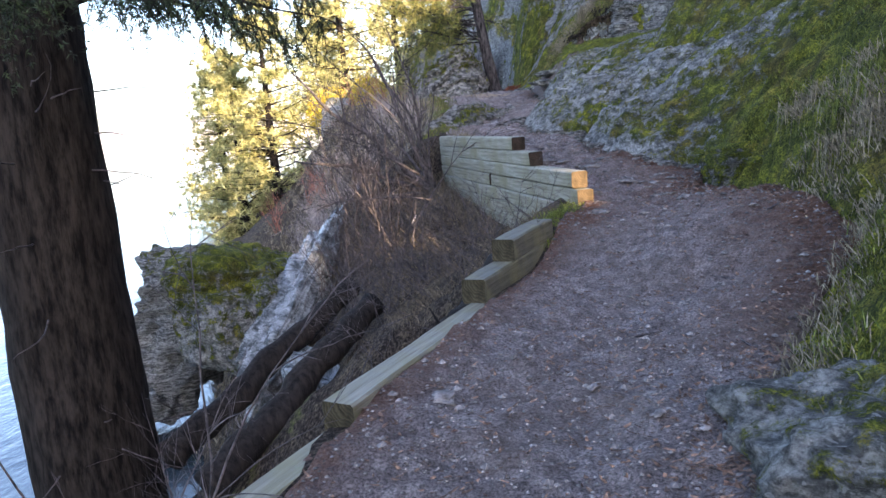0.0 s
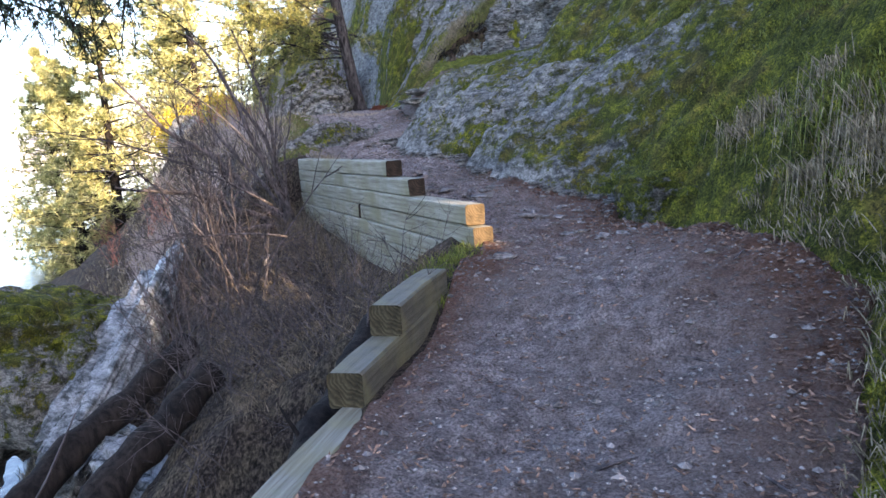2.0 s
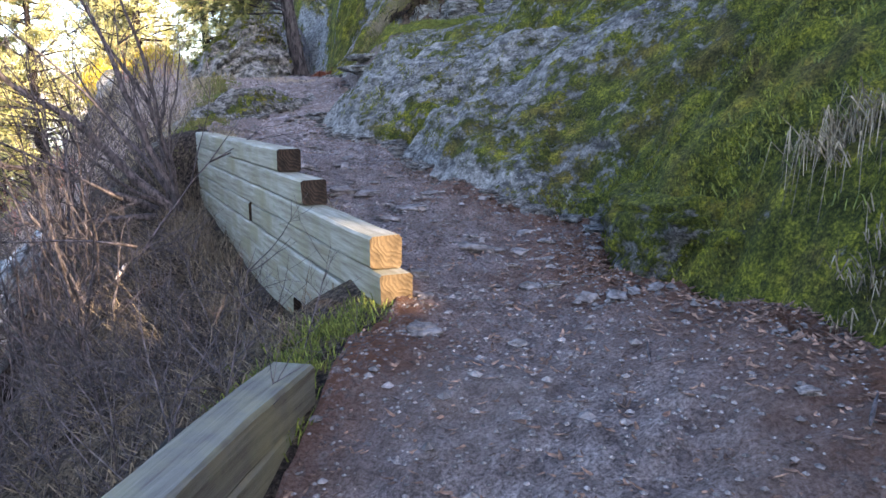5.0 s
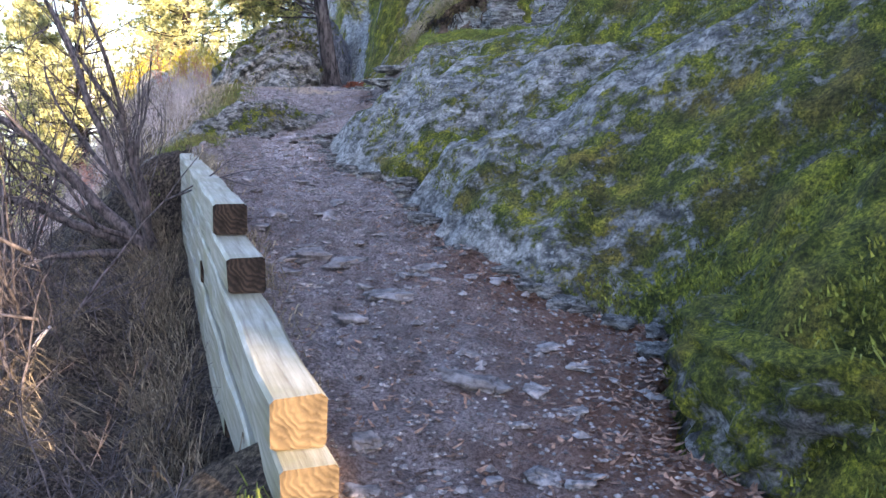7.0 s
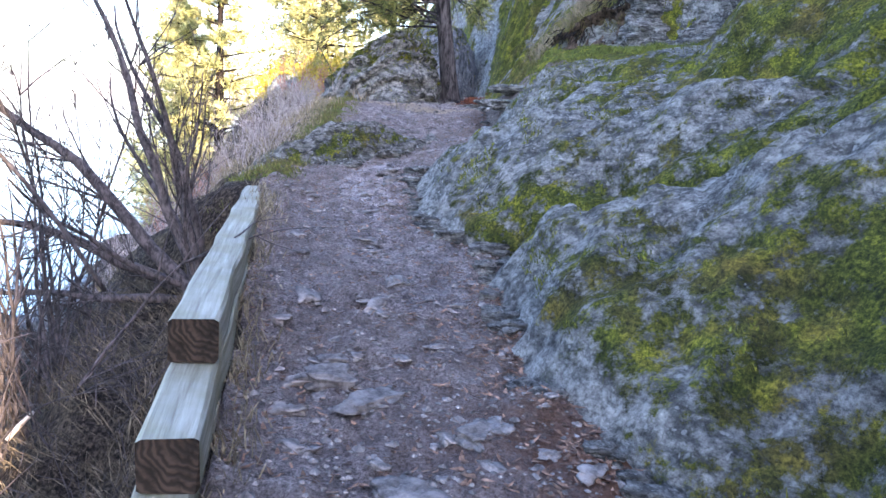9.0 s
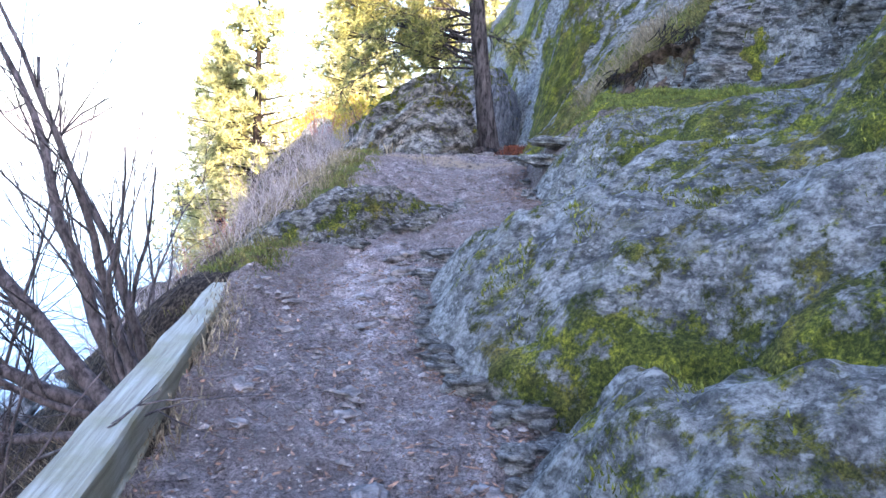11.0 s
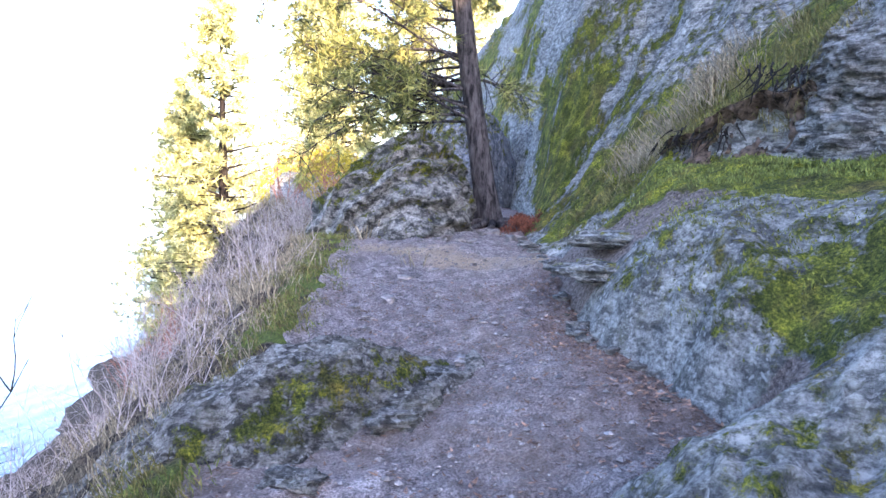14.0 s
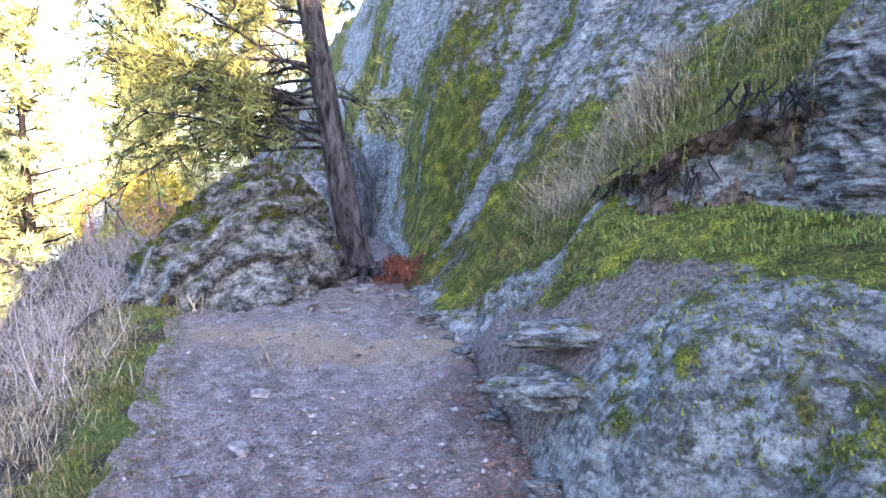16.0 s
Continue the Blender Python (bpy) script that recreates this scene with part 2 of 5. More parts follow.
def timber_mat(name, shade):
    m, nt, b = nodes_of(name, 0.62, 0.4)
    v = coords(nt, (26, 1.1, 26))
    g = noise_n(nt, 1.6, 8, 0.65, v, 0.4)
    st = noise_n(nt, 3.0, 6, 0.6)
    col = ramp(nt, g, [(0.30, (0.12 * shade, 0.095 * shade, 0.065 * shade)), (0.5, (0.29 * shade, 0.28 * shade, 0.22 * shade)), (0.70, (0.46 * shade, 0.45 * shade, 0.38 * shade))])
    col = mixc(nt, ramp(nt, st, [(0.42, (0, 0, 0)), (0.66, (1, 1, 1))]), col, mixc(nt, g, (0.09, 0.085, 0.045), (0.26, 0.24, 0.14)))
    col = mixc(nt, maths(nt, "MULTIPLY", ramp(nt, noise_n(nt, 7, 5), [(0.6, (0, 0, 0)), (0.72, (1, 1, 1))]), 0.5), col, (0.16, 0.19, 0.10))
    nt.links.new(col, b.inputs["Base Color"])
    bump(nt, b, g, 0.006, 0.8)
    return m


def endgrain_mat(name, lo, hi):
    m, nt, b = nodes_of(name, 0.85, 0.2)
    w = nt.nodes.new("ShaderNodeTexWave")
    w.wave_type, w.rings_direction = "RINGS", "Y"
    w.inputs["Scale"].default_value, w.inputs["Distortion"].default_value = 16, 9
    nt.links.new(coords(nt), w.inputs["Vector"])
    col = ramp(nt, w.outputs[1], [(0.1, lo), (0.9, hi)])
    col = mixc(nt, ramp(nt, noise_n(nt, 16, 5), [(0.45, (0, 0, 0)), (0.7, (1, 1, 1))]), col, tuple(c * 0.6 for c in lo))
    nt.links.new(col, b.inputs["Base Color"])
    bump(nt, b, w.outputs[1], 0.004, 0.6)
    return m


TIMBER, TIMBER_BROWN, TIMBER_MID = timber_mat("weathered_timber", 0.8), timber_mat("brown_timber", 0.32), timber_mat("dull_timber", 0.58)
END_TAN = endgrain_mat("tan_end_grain", (0.105, 0.074, 0.040), (0.14, 0.10, 0.054))
END_DARK = endgrain_mat("dark_end_grain", (0.020, 0.014, 0.010), (0.055, 0.037, 0.026))
END_BROWN = endgrain_mat("brown_end_grain", (0.035, 0.03, 0.018), (0.07, 0.06, 0.035))
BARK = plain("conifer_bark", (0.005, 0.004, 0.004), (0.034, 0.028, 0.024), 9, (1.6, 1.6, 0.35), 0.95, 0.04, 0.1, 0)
PINEBARK = plain("pine_bark", (0.010, 0.009, 0.010), (0.095, 0.086, 0.088), 9, (2.2, 2.2, 0.5), 0.95, 0.06, 0.1, 0)
TWIG = plain("bare_twig", (0.022, 0.018, 0.019), (0.13, 0.11, 0.112), 30, (1, 1, 0.4), 0.8, 0.003)
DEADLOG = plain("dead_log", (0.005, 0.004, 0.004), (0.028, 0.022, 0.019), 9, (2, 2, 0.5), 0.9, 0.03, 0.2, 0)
# sun and shade in the pine's crown are painted as two needle tones
NEEDLE_SHADE = plain("shaded_pine_needles", (0.05, 0.07, 0.018), (0.19, 0.195, 0.06), 8, rough=0.6, rnd=0.45)
NEEDLE_LIT = plain("lit_pine_needles", (0.12, 0.14, 0.035), (0.40, 0.38, 0.11), 8, rough=0.6, rnd=0.45)
NEEDLE_DARK = plain("fir_needles", (0.010, 0.020, 0.008), (0.045, 0.07, 0.025), 8, rough=0.6, rnd=0.45)
# far needles carry part of the sun's glare in an extra pale base colour
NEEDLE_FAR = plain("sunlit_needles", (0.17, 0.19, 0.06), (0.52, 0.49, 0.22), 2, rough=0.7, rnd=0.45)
YELLOW = plain("yellow_leaves", (0.30, 0.24, 0.02), (0.55, 0.45, 0.05), 6, rough=0.7, rnd=0.35)
SOIL = plain("dark_soil", (0.014, 0.011, 0.009), (0.17, 0.125, 0.095), 18, rough=0.95, dist=0.05, spec=0.1, rnd=0)
STRAW = plain("dry_grass", (0.10, 0.082, 0.055), (0.37, 0.315, 0.215), 20, rough=0.8, rnd=0.45)
MATTED = plain("matted_grass", (0.05, 0.04, 0.03), (0.22, 0.18, 0.125), 20, rough=0.85, rnd=0.45)
TURF = plain("olive_turf", (0.05, 0.052, 0.016), (0.22, 0.195, 0.065), 20, rough=0.85, rnd=0.5)
GRASS = plain("green_grass", (0.045, 0.07, 0.012), (0.20, 0.22, 0.045), 20, rough=0.8, rnd=0.5)
MOSS = plain("moss_tufts", (0.035, 0.05, 0.008), (0.22, 0.225, 0.032), 30, rough=0.9, rnd=0.55)
LEAF = plain("dead_leaves", (0.035, 0.018, 0.014), (0.30, 0.18, 0.12), 30, rough=0.8, rnd=0.5)
STONE = plain("path_stone", (0.08, 0.07, 0.066), (0.27, 0.24, 0.228), 22, rough=0.9, dist=0.01, rnd=0.3)
RUST = plain("rust_needle_litter", (0.045, 0.014, 0.008), (0.22, 0.075, 0.04), 40, rough=0.95, rnd=0.3)
REDTWIG = plain("red_twigs", (0.20, 0.07, 0.05), (0.42, 0.20, 0.14), 20, rough=0.8, rnd=0.4)
# haze and glare over the hills are put into this pale base colour
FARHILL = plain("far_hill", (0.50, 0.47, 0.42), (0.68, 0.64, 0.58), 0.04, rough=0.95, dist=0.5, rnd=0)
PALE = plain("pale_fallen_wood", (0.45, 0.38, 0.32), (0.7, 0.62, 0.55), 30, rough=0.8)
WATER, _nt, _b = nodes_of("lake_water", 0.08, 0.5)
_b.inputs["Base Color"].default_value = (0.02, 0.035, 0.045, 1)
bump(_nt, _b, noise_n(_nt, 1.2, 6, 0.6, coords(_nt, (1, 0.5, 1))), 0.15, 0.35)

# ---- the lie of the land ----
ZY = [-80, -6, 0, 2, 4.6, 6.7, 7.6, 9, 12.7, 14, 15.5, 16.8, 18, 20, 24, 60]
ZZ = [0.0, 0.0, 0.05, 0.08, 0.27, 0.56, 0.70, 0.88, 1.27, 1.46, 1.72, 1.88, 1.97, 2.0, 2.05, 1.6]
RY = [-80, 0, 2.2, 3.2, 4.1, 4.6, 5.5, 6.4, 6.8, 7.1, 7.6, 8.0, 8.5, 9.0, 9.8, 10.3, 10.65, 11.0, 11.8, 12.6, 13.0, 13.25, 13.5, 13.8, 14.1, 14.5, 14.9, 15.4, 16.1, 17.1, 18, 19.4, 21, 24, 27, 60]
RX = [0.75, 0.75, 0.85, 1.15, 1.82, 2.22, 2.28, 2.12, 2.02, 1.95, 2.1, 2.2, 1.78, 1.5, 1.3, 1.25, 1.35, 0.92, 0.65, 0.5, 0.72, 1.25, 1.7, 1.72, 1.5, 1.35, 1.2, 1.08, 1.02, 0.92, 0.78, 0.62, 0.75, 0.6, 0.2, -8.0]
LY = [-80, 0, 2.5, 3.12, 4.4, 5.5, 6.1, 6.4, 6.8, 7.0, 8.1, 8.65, 12.4, 12.7, 13.2, 14.5, 15.6, 17.3, 17.8, 19.2, 21, 24, 60]
LX = [-0.95, -0.95, -0.88, -0.68, -0.19, 0.25, 0.44, 0.55, 0.80, 0.80, 0.52, 0.36, -0.72, -0.72, -0.8, -0.85, -0.92, -1.14, -1.28, -1.7, -2.0, -2.4, -12]
DR = [0, 0.15, 0.4, 0.8, 1.2, 2.0, 3.5, 6, 10, 14.5, 60]
HY = [-80, -12.5, -11.0, 2.5, 4, 5, 6.3, 8.3, 9.5, 11.6, 13, 13.6, 14.2, 15.0, 15.7, 16.5, 17.2, 18.3, 20.7, 22, 27, 60]
# ridge columns out of view are raised to shade the trail and pine
HT = np.array([
    [0, .05, .2, .6, 1.0, 1.9, 3.8, 7.5, 12.5, 6, 5], [0, .05, .2, .6, 1.0, 1.9, 3.8, 7.5, 12.5, 6, 5], [0, .05, .2, .6, 1.0, 1.9, 3.8, 6.8, 10.8, 5, 4], [0, .06, .2, .6, 1.0, 1.9, 3.8, 6.8, 10.8, 5, 4],
    [0, .1, .35, .8, 1.25, 2.1, 3.9, 7.2, 10.8, 5, 4], [0, .32, .62, 1.1, 1.6, 2.5, 4.3, 7.4, 10.8, 5, 4],
    [0, .3, .66, 1.2, 1.7, 2.6, 4.4, 7.6, 10.8, 5, 4], [0, .25, .50, .78, 1.08, 1.75, 3.5, 7.6, 12, 5, 4],
    [0, .22, .36, .52, .80, 1.4, 3.0, 7.6, 12, 5, 4], [0, .20, .34, .52, .64, .95, 2.6, 7.6, 12, 5.5, 4],
    [0, .2, .36, .6, .8, 1.2, 2.8, 7.6, 12, 5.5, 4], [0, .35, .58, .85, 1.02, 1.2, 2.8, 7.6, 12, 5.5, 4], [0, .40, .76, 1.02, 1.10, 1.2, 2.8, 7.6, 12, 5.5, 4],
    [0, .34, .70, .93, 1.02, 1.15, 2.8, 7.6, 12, 6, 4], [0, .30, .58, .82, .98, 1.1, 3.0, 7.4, 11.5, 6, 4], [0, .25, .50, .88, 1.05, 1.5, 3.2, 7, 11, 8, 6], [0, .12, .34, .8, 1.15, 1.9, 3.7, 6.8, 9.5, 9, 8],
    [0, .12, .40, .95, 1.4, 2.4, 4.2, 6.6, 8.5, 10, 10], [0, .15, .45, 1.0, 1.7, 3.4, 5.8, 8, 9, 9.5, 10],
    [0, .5, 1.7, 3.0, 3.9, 5.2, 7.0, 8.6, 9.3, 9.5, 10], [0, .6, 2.0, 3.8, 5.0, 6.6, 8.2, 9.2, 9.6, 10, 10], [0, .5, 1.6, 3, 4, 5.5, 7, 9, 9.6, 10, 10]])
DL = [0, 0.12, 0.3, 0.6, 1.0, 2.0, 4.0, 8.0, 15.0, 70.0]
LT = np.array([0, .02, .10, .28, .52, 1.25, 3.0, 6.2, 9.0, 14])
LW = np.array([0, .80, .84, .90, .98, 1.5, 3.2, 6.2, 9.0, 14])
LAKE = -4.6


def zpath(y):
    return np.interp(y, ZY, ZZ)


def lift(x, y):
    """Cross fall of the trail: a littered apron under the slope, and a tilt beside the outcrop."""
    x, y = np.broadcast_arrays(np.asarray(x, float), np.asarray(y, float))
    apron = np.interp(y, [3.3, 4.2, 4.9, 5.4, 6.3, 7.0], [0, .22, .36, .33, .14, 0]) * sstep(0.6, 2.25, x)
    dip = 0.12 * np.exp(-(((y - 5.55) / 0.6) ** 2)) * (1 - sstep(0.35, 1.2, x))
    return apron - dip + 0.10 * (np.clip(x, -1.2, 1.7) - 0.45) * np.exp(-(((y - 14.0) / 0.9) ** 2))


# a rock step behind the mossy shelf: across is the distance behind it, along runs towards the viewer's right
SX, SY = 1.75, 16.85


def step_at(x, y):
    return ((x - SX) + (y - SY)) / 1.414, ((x - SX) - (y - SY)) / 1.414


def step_rise(along):
    return np.interp(along, [-0.4, 0, 0.3, 1.15, 1.8, 2.6], [0, .05, .16, .60, 1.0, 1.2])


def xr(y):
    """The path's right edge, ragged."""
    y = np.asarray(y, float)
    return np.interp(y, RY, RX) + 0.07 * fbm(y * 1.7, y * 0 + 3.1, 3, 55) + 0.025 * fbm(y * 9, y * 0 + 1.7, 2, 57)


def xl(y):
    """The path's left edge, ragged beyond the timbers."""
    y = np.asarray(y, float)
    return np.interp(y, LY, LX) + sstep(12.4, 13.2, y) * (0.15 * fbm(y * 1.5, y * 0 + 5.1, 3, 58) + 0.03 * fbm(y * 8, y * 0 + 2.2, 2, 59))


def z_right(d, y):
    """Height of the slope d metres to the right of the path's edge."""
    d, y = np.broadcast_arrays(np.asarray(d, float), np.asarray(y, float))
    cols = np.stack([np.interp(y, HY, HT[:, k]) for k in range(len(DR))], -1)
    i = np.clip(np.searchsorted(DR, d, side="right") - 1, 0, len(DR) - 2)
    d0, d1 = np.take(DR, i), np.take(DR, i + 1)
    a = np.take_along_axis(cols, i[..., None], -1)[..., 0]
    b = np.take_along_axis(cols, i[..., None] + 1, -1)[..., 0]
    h = a + (b - a) * (d - d0) / (d1 - d0)
    x = xr(y) + d
    grow = sstep(0, 0.35, d)
    # two swelling lobes with a crease between them, and a ledge above
    lobe = 0.20 * np.exp(-(((y - 9.9 + 0.60 * (d - 0.4)) / 0.62) ** 2)) * sstep(0.05, 0.4, d) * (1 - sstep(1.5, 2.6, d))
    lobe = lobe + 0.17 * np.exp(-(((y - 11.7 + 0.55 * (d - 0.4)) / 0.62) ** 2)) * sstep(0.05, 0.4, d) * (1 - sstep(1.3, 2.2, d))
    crease = -0.20 * np.exp(-(((y - 10.85 + 0.66 * d) / 0.16) ** 2)) * (1 - sstep(1.6, 2.4, d))
    low = -0.12 * np.exp(-(((y - 8.3 + 0.3 * d) / 0.25) ** 2)) * (1 - sstep(0.9, 1.8, d))
    ridged = 0.5 - np.abs(fbm(x * 1.9 + 0.8 * y, y * 1.5 - 0.5 * x, 4, 9))
    mossy = 1 - sstep(6.8, 8.6, y - 0.5 * d)
    slabs = fbm(x * 1.6 - 0.9 * y, y * 0.9 + x * 0.8, 3, 45) * 3.0
    slabs = (np.floor(slabs) + sstep(0.55, 1.0, slabs - np.floor(slabs))) / 3.0
    n = 0.09 * slabs * (1 - mossy) + 0.10 * fbm(x * 1.3, y * 1.3, 3, 1) + 0.075 * ridged + 0.022 * fbm(x * 7, y * 5, 3, 4) + mossy * (0.085 * np.abs(fbm(x * 3.6, y * 3.6, 3, 24)) + 0.03 * np.abs(fbm(x * 10, y * 10, 2, 27)))
    far = 0.5 * fbm(x * 0.3, y * 0.3, 4, 12) * sstep(2.5, 6, d)
    across, along = step_at(x, y)
    on_shelf = sstep(-1.5, -1.1, across) * (1 - sstep(-0.1, 0.05, across)) * sstep(-0.2, 0.1, along) * (1 - sstep(2.6, 3.2, along))
    n = n * (1 - 0.75 * on_shelf)
    ribs = (0.30 * fbm(y * 1.0 + 0.25 * x, d * 0.5, 2, 83) + 0.16 * fbm(y * 2.3, h * 2.0, 4, 85)) * sstep(18.6, 20, y) * sstep(0.1, 0.6, d)
    z = zpath(y) + lift(xr(y), y) + h + (lobe + crease + low) + grow * n + far + ribs + 0.016 * fbm(x * 16, y * 16, 2, 20) * grow
    back = 2.84 + step_rise(along) * sstep(0.0, 0.10, across + 0.04 * fbm(x * 5, y * 5, 2, 81)) + 0.80 * np.maximum(across, 0) + 0.06 * fbm(x * 2.2, y * 2.2, 4, 82)
    use = sstep(-0.4, 0.0, across) * sstep(-0.35, 0.25, along) * (1 - sstep(2.6, 3.4, along)) * (1 - sstep(2.0, 3.2, across))
    z = z * (1 - use) + back * use
    # a narrow unseen notch, added so the low sun reaches the timber end
    rx_, ry_ = x - 0.80, y - 6.9
    along = rx_ * SUN_AZ.x + ry_ * SUN_AZ.y
    side = np.abs(rx_ * SUN_AZ.y - ry_ * SUN_AZ.x)
    floor = 0.52 + along * math.tan(SUN_EL)
    z = np.where((side < 0.30) & (along > 2.9), np.minimum(z, floor - 0.05 + 3.5 * np.maximum(side - 0.17, 0)), z)
    return z


def z_left(d, y):
    d, y = np.broadcast_arrays(np.asarray(d, float), np.asarray(y, float))
    w = sstep(7.2, 7.7, y) * (1 - sstep(12.1, 12.7, y))
    drop = np.interp(d, DL, LT) * (1 - w) + np.interp(d, DL, LW) * w
    near = (1 - sstep(4.5, 6.2, y)) * sstep(0.2, 0.5, d)
    drop = drop * (1 + 0.5 * sstep(8, 11, y) * sstep(0.8, 2.5, d) * (1 - sstep(22, 26, y)))
    drop = drop + 0.42 * sstep(0.12, 0.3, d) * sstep(2.8, 3.4, y) * (1 - sstep(5.8, 6.2, y)) * (1 - 0.6 * sstep(0.8, 2.0, d))
    drop = drop + near * 0.55 * np.clip(d, 0, 1.5)
    x = xl(y) - d
    g = sstep(0.1, 0.8, d)
    drop = drop - 0.9 * np.exp(-(((x + 6.0) / 2.4) ** 2) - ((y - 16.5) / 3.2) ** 2)
    drop = drop - 1.3 * np.exp(-(((x + 5.2) / 2.0) ** 2) - ((y - 25.5) / 3.5) ** 2) * sstep(0.5, 2.0, d)
    return zpath(y) + lift(xl(y), y) - drop + g * (0.14 * fbm(x * 1.1, y * 1.1, 4, 31) + 0.04 * fbm(x * 6, y * 6, 3, 35)) + 0.9 * fbm(x * 0.22, y * 0.22, 3, 40) * sstep(3, 8, d) * (1 - sstep(25, 40, d))


def ground_z(x, y):
    x, y = np.broadcast_arrays(np.asarray(x, float), np.asarray(y, float))
    zl, zr = z_left(np.maximum(xl(y) - x, 0), y), z_right(np.maximum(x - xr(y), 0), y)
    return np.where(x < xl(y), zl, np.where(x > xr(y), zr, zpath(y) + lift(x, y)))


rows_y = np.concatenate([[-80, -55, -38, -26, -18, -14, -11.5], np.arange(-10, 1.5, 0.06), np.arange(1.5, 22, 0.04), np.arange(22, 30, 0.1), np.arange(30, 61, 1.5)])
d_r = np.concatenate([[-0.12], np.arange(0, 0.5, 0.025), np.arange(0.5, 3.2, 0.04), np.arange(3.2, 13, 0.09), [14, 16, 20, 28, 40, 60]])
YY, DD = np.meshgrid(rows_y, d_r, indexing="ij")
ZR = z_right(np.maximum(DD, 0), YY) - np.where(DD < 0, 0.1, 0)
wob = 0.08 * fbm(YY * 1.9, DD * 1.9, 4, 50) * sstep(-0.2, 0.3, DD)
XR = xr(YY) + DD + wob
slope_moss = 0.92 - 0.52 * sstep(6.6, 9.2, YY - 0.35 * DD) + 0.30 * sstep(1.3, 2.4, DD) * sstep(8, 10, YY) * (1 - sstep(13, 15, YY))
slope_moss = slope_moss + 0.35 * np.exp(-(((YY - 10.95 + 0.66 * DD) / 0.30) ** 2)) + 0.22 * np.exp(-(((YY - 9.25 + 0.4 * DD) / 0.45) ** 2)) * (1 - sstep(1.0, 1.6, DD))
slope_moss = slope_moss - 0.06 * np.exp(-(((YY - 11.7 + 0.55 * (DD - 0.4)) / 0.45) ** 2)) - 0.12 * np.exp(-(((YY - 9.9 + 0.6 * (DD - 0.4)) / 0.3) ** 2)) * sstep(0.5, 0.8, DD)
ACR, ALO = step_at(XR, YY)
shelf_m = sstep(-0.80, -0.55, ACR - 0.40 * np.clip(1.0 - ALO, -1.2, 0) + 0.15 * fbm(XR * 3, YY * 3, 2, 93)) * sstep(-0.3, 0.0, ALO) * (1 - sstep(-0.06, 0.02, ACR)) * sstep(14.6, 15.0, YY)
turf_m = sstep(0.10, 0.22, ACR) * (1 - sstep(1.0, 1.5, ACR)) * (1 - sstep(1.1, 1.5, ALO)) * sstep(-2.2, -1.4, ALO)
scree = (1 - sstep(0.75, 1.1, DD)) * sstep(15.55, 15.9, YY + 0.3 * DD) * (1 - sstep(16.9, 17.7, YY + 0.6 * DD)) * (1 - shelf_m)
scree = np.clip(scree + (1 - sstep(0.10, 0.3, DD)) * sstep(13.1, 13.3, YY) * (1 - sstep(13.8, 14.0, YY)), 0, 1)
slope_moss = slope_moss + 1.1 * shelf_m + 0.55 * turf_m - 0.45 * np.exp(-(((ACR - 0.06) / 0.10) ** 2)) * sstep(0.2, 0.5, ALO)
slope_moss = slope_moss + 0.38 * np.exp(-(((YY - 13.95) / 0.42) ** 2)) * sstep(0.12, 0.3, DD) * (1 - sstep(0.9, 1.3, DD)) - 0.3 * scree
slope_moss = slope_moss + sstep(18.8, 19.6, YY) * (0.5 * np.cos((XR - 0.35 * (ZR - 2.0) - 0.75) * 3.6 + 0.8 * fbm(XR * 1.2, ZR * 0.8, 2, 95)) + 0.5 * fbm(YY * 2.2, ZR * 1.6, 4, 97) + 0.02)
slope_moss = slope_moss - 0.4 * (1 - sstep(0.02, 0.16, DD)) * sstep(8, 9, YY)
slope = mesh_obj("rock_slope", np.stack([XR, YY, ZR], -1).reshape(-1, 3), grid_faces(*YY.shape), ROCK, attrs={"moss": slope_moss.ravel(), "scree": scree.ravel()})
tagged(slope, "grey lichened bedrock slope with green moss and grass", "rock slope", kind="structure")

s_c = np.linspace(-0.04, 1.04, 84)
YP, SP = np.meshgrid(rows_y, s_c, indexing="ij")
XP = xl(YP) + (xr(YP) - xl(YP)) * SP
litter = np.clip(1.0 * np.exp(-(((xr(YP) - XP) / 0.65) ** 2)) * sstep(3.2, 4.4, YP) * (1 - sstep(8.6, 9.3, YP)) + 0.8 * np.exp(-(((XP - xl(YP)) / 0.2) ** 2)) * (1 - sstep(6.8, 7.6, YP))
                 + 0.5 * np.exp(-(((xr(YP) - XP) / 0.3) ** 2)) * sstep(13.4, 14.2, YP) + 0.8 * np.exp(-((XP - 0.75) ** 2 + (YP - 6.45) ** 2) / 0.12), 0, 1)
# mask of the painted sun band
sun_band = np.exp(-(((YP - 17.55 + 0.35 * (XP + 0.2) + 0.1 * fbm(XP * 2, YP * 2, 2, 61)) / 0.28) ** 2)) * (0.6 + 0.4 * fbm(XP * 3, YP * 3, 2, 62))
wet = np.exp(-(((XP - 0.12 + 0.25 * (YP - 12.6)) / 0.22) ** 2 + ((YP - 12.7) / 0.9) ** 2)) * 1.3 * sstep(-0.6, 0.2, fbm(XP * 4, YP * 4, 3, 63))
steps = 0.05 * np.floor(2.2 * fbm(XP * 1.7, YP * 2.2, 3, 66)) / 2.2 * sstep(7.2, 8, YP) * (1 - sstep(13.4, 14, YP))
ZP = zpath(YP) + lift(XP, YP) + 0.05 * fbm(XP * 0.9, YP * 0.9, 3, 64) + 0.024 * fbm(XP * 6, YP * 6, 3, 65) + steps + 0.010 * fbm(XP * 16, YP * 16, 2, 67)
ZP = ZP - 0.05 * np.sin(np.clip(SP, 0, 1) * math.pi) + 0.03 - np.where((SP < 0) | (SP > 1), 0.06, 0)
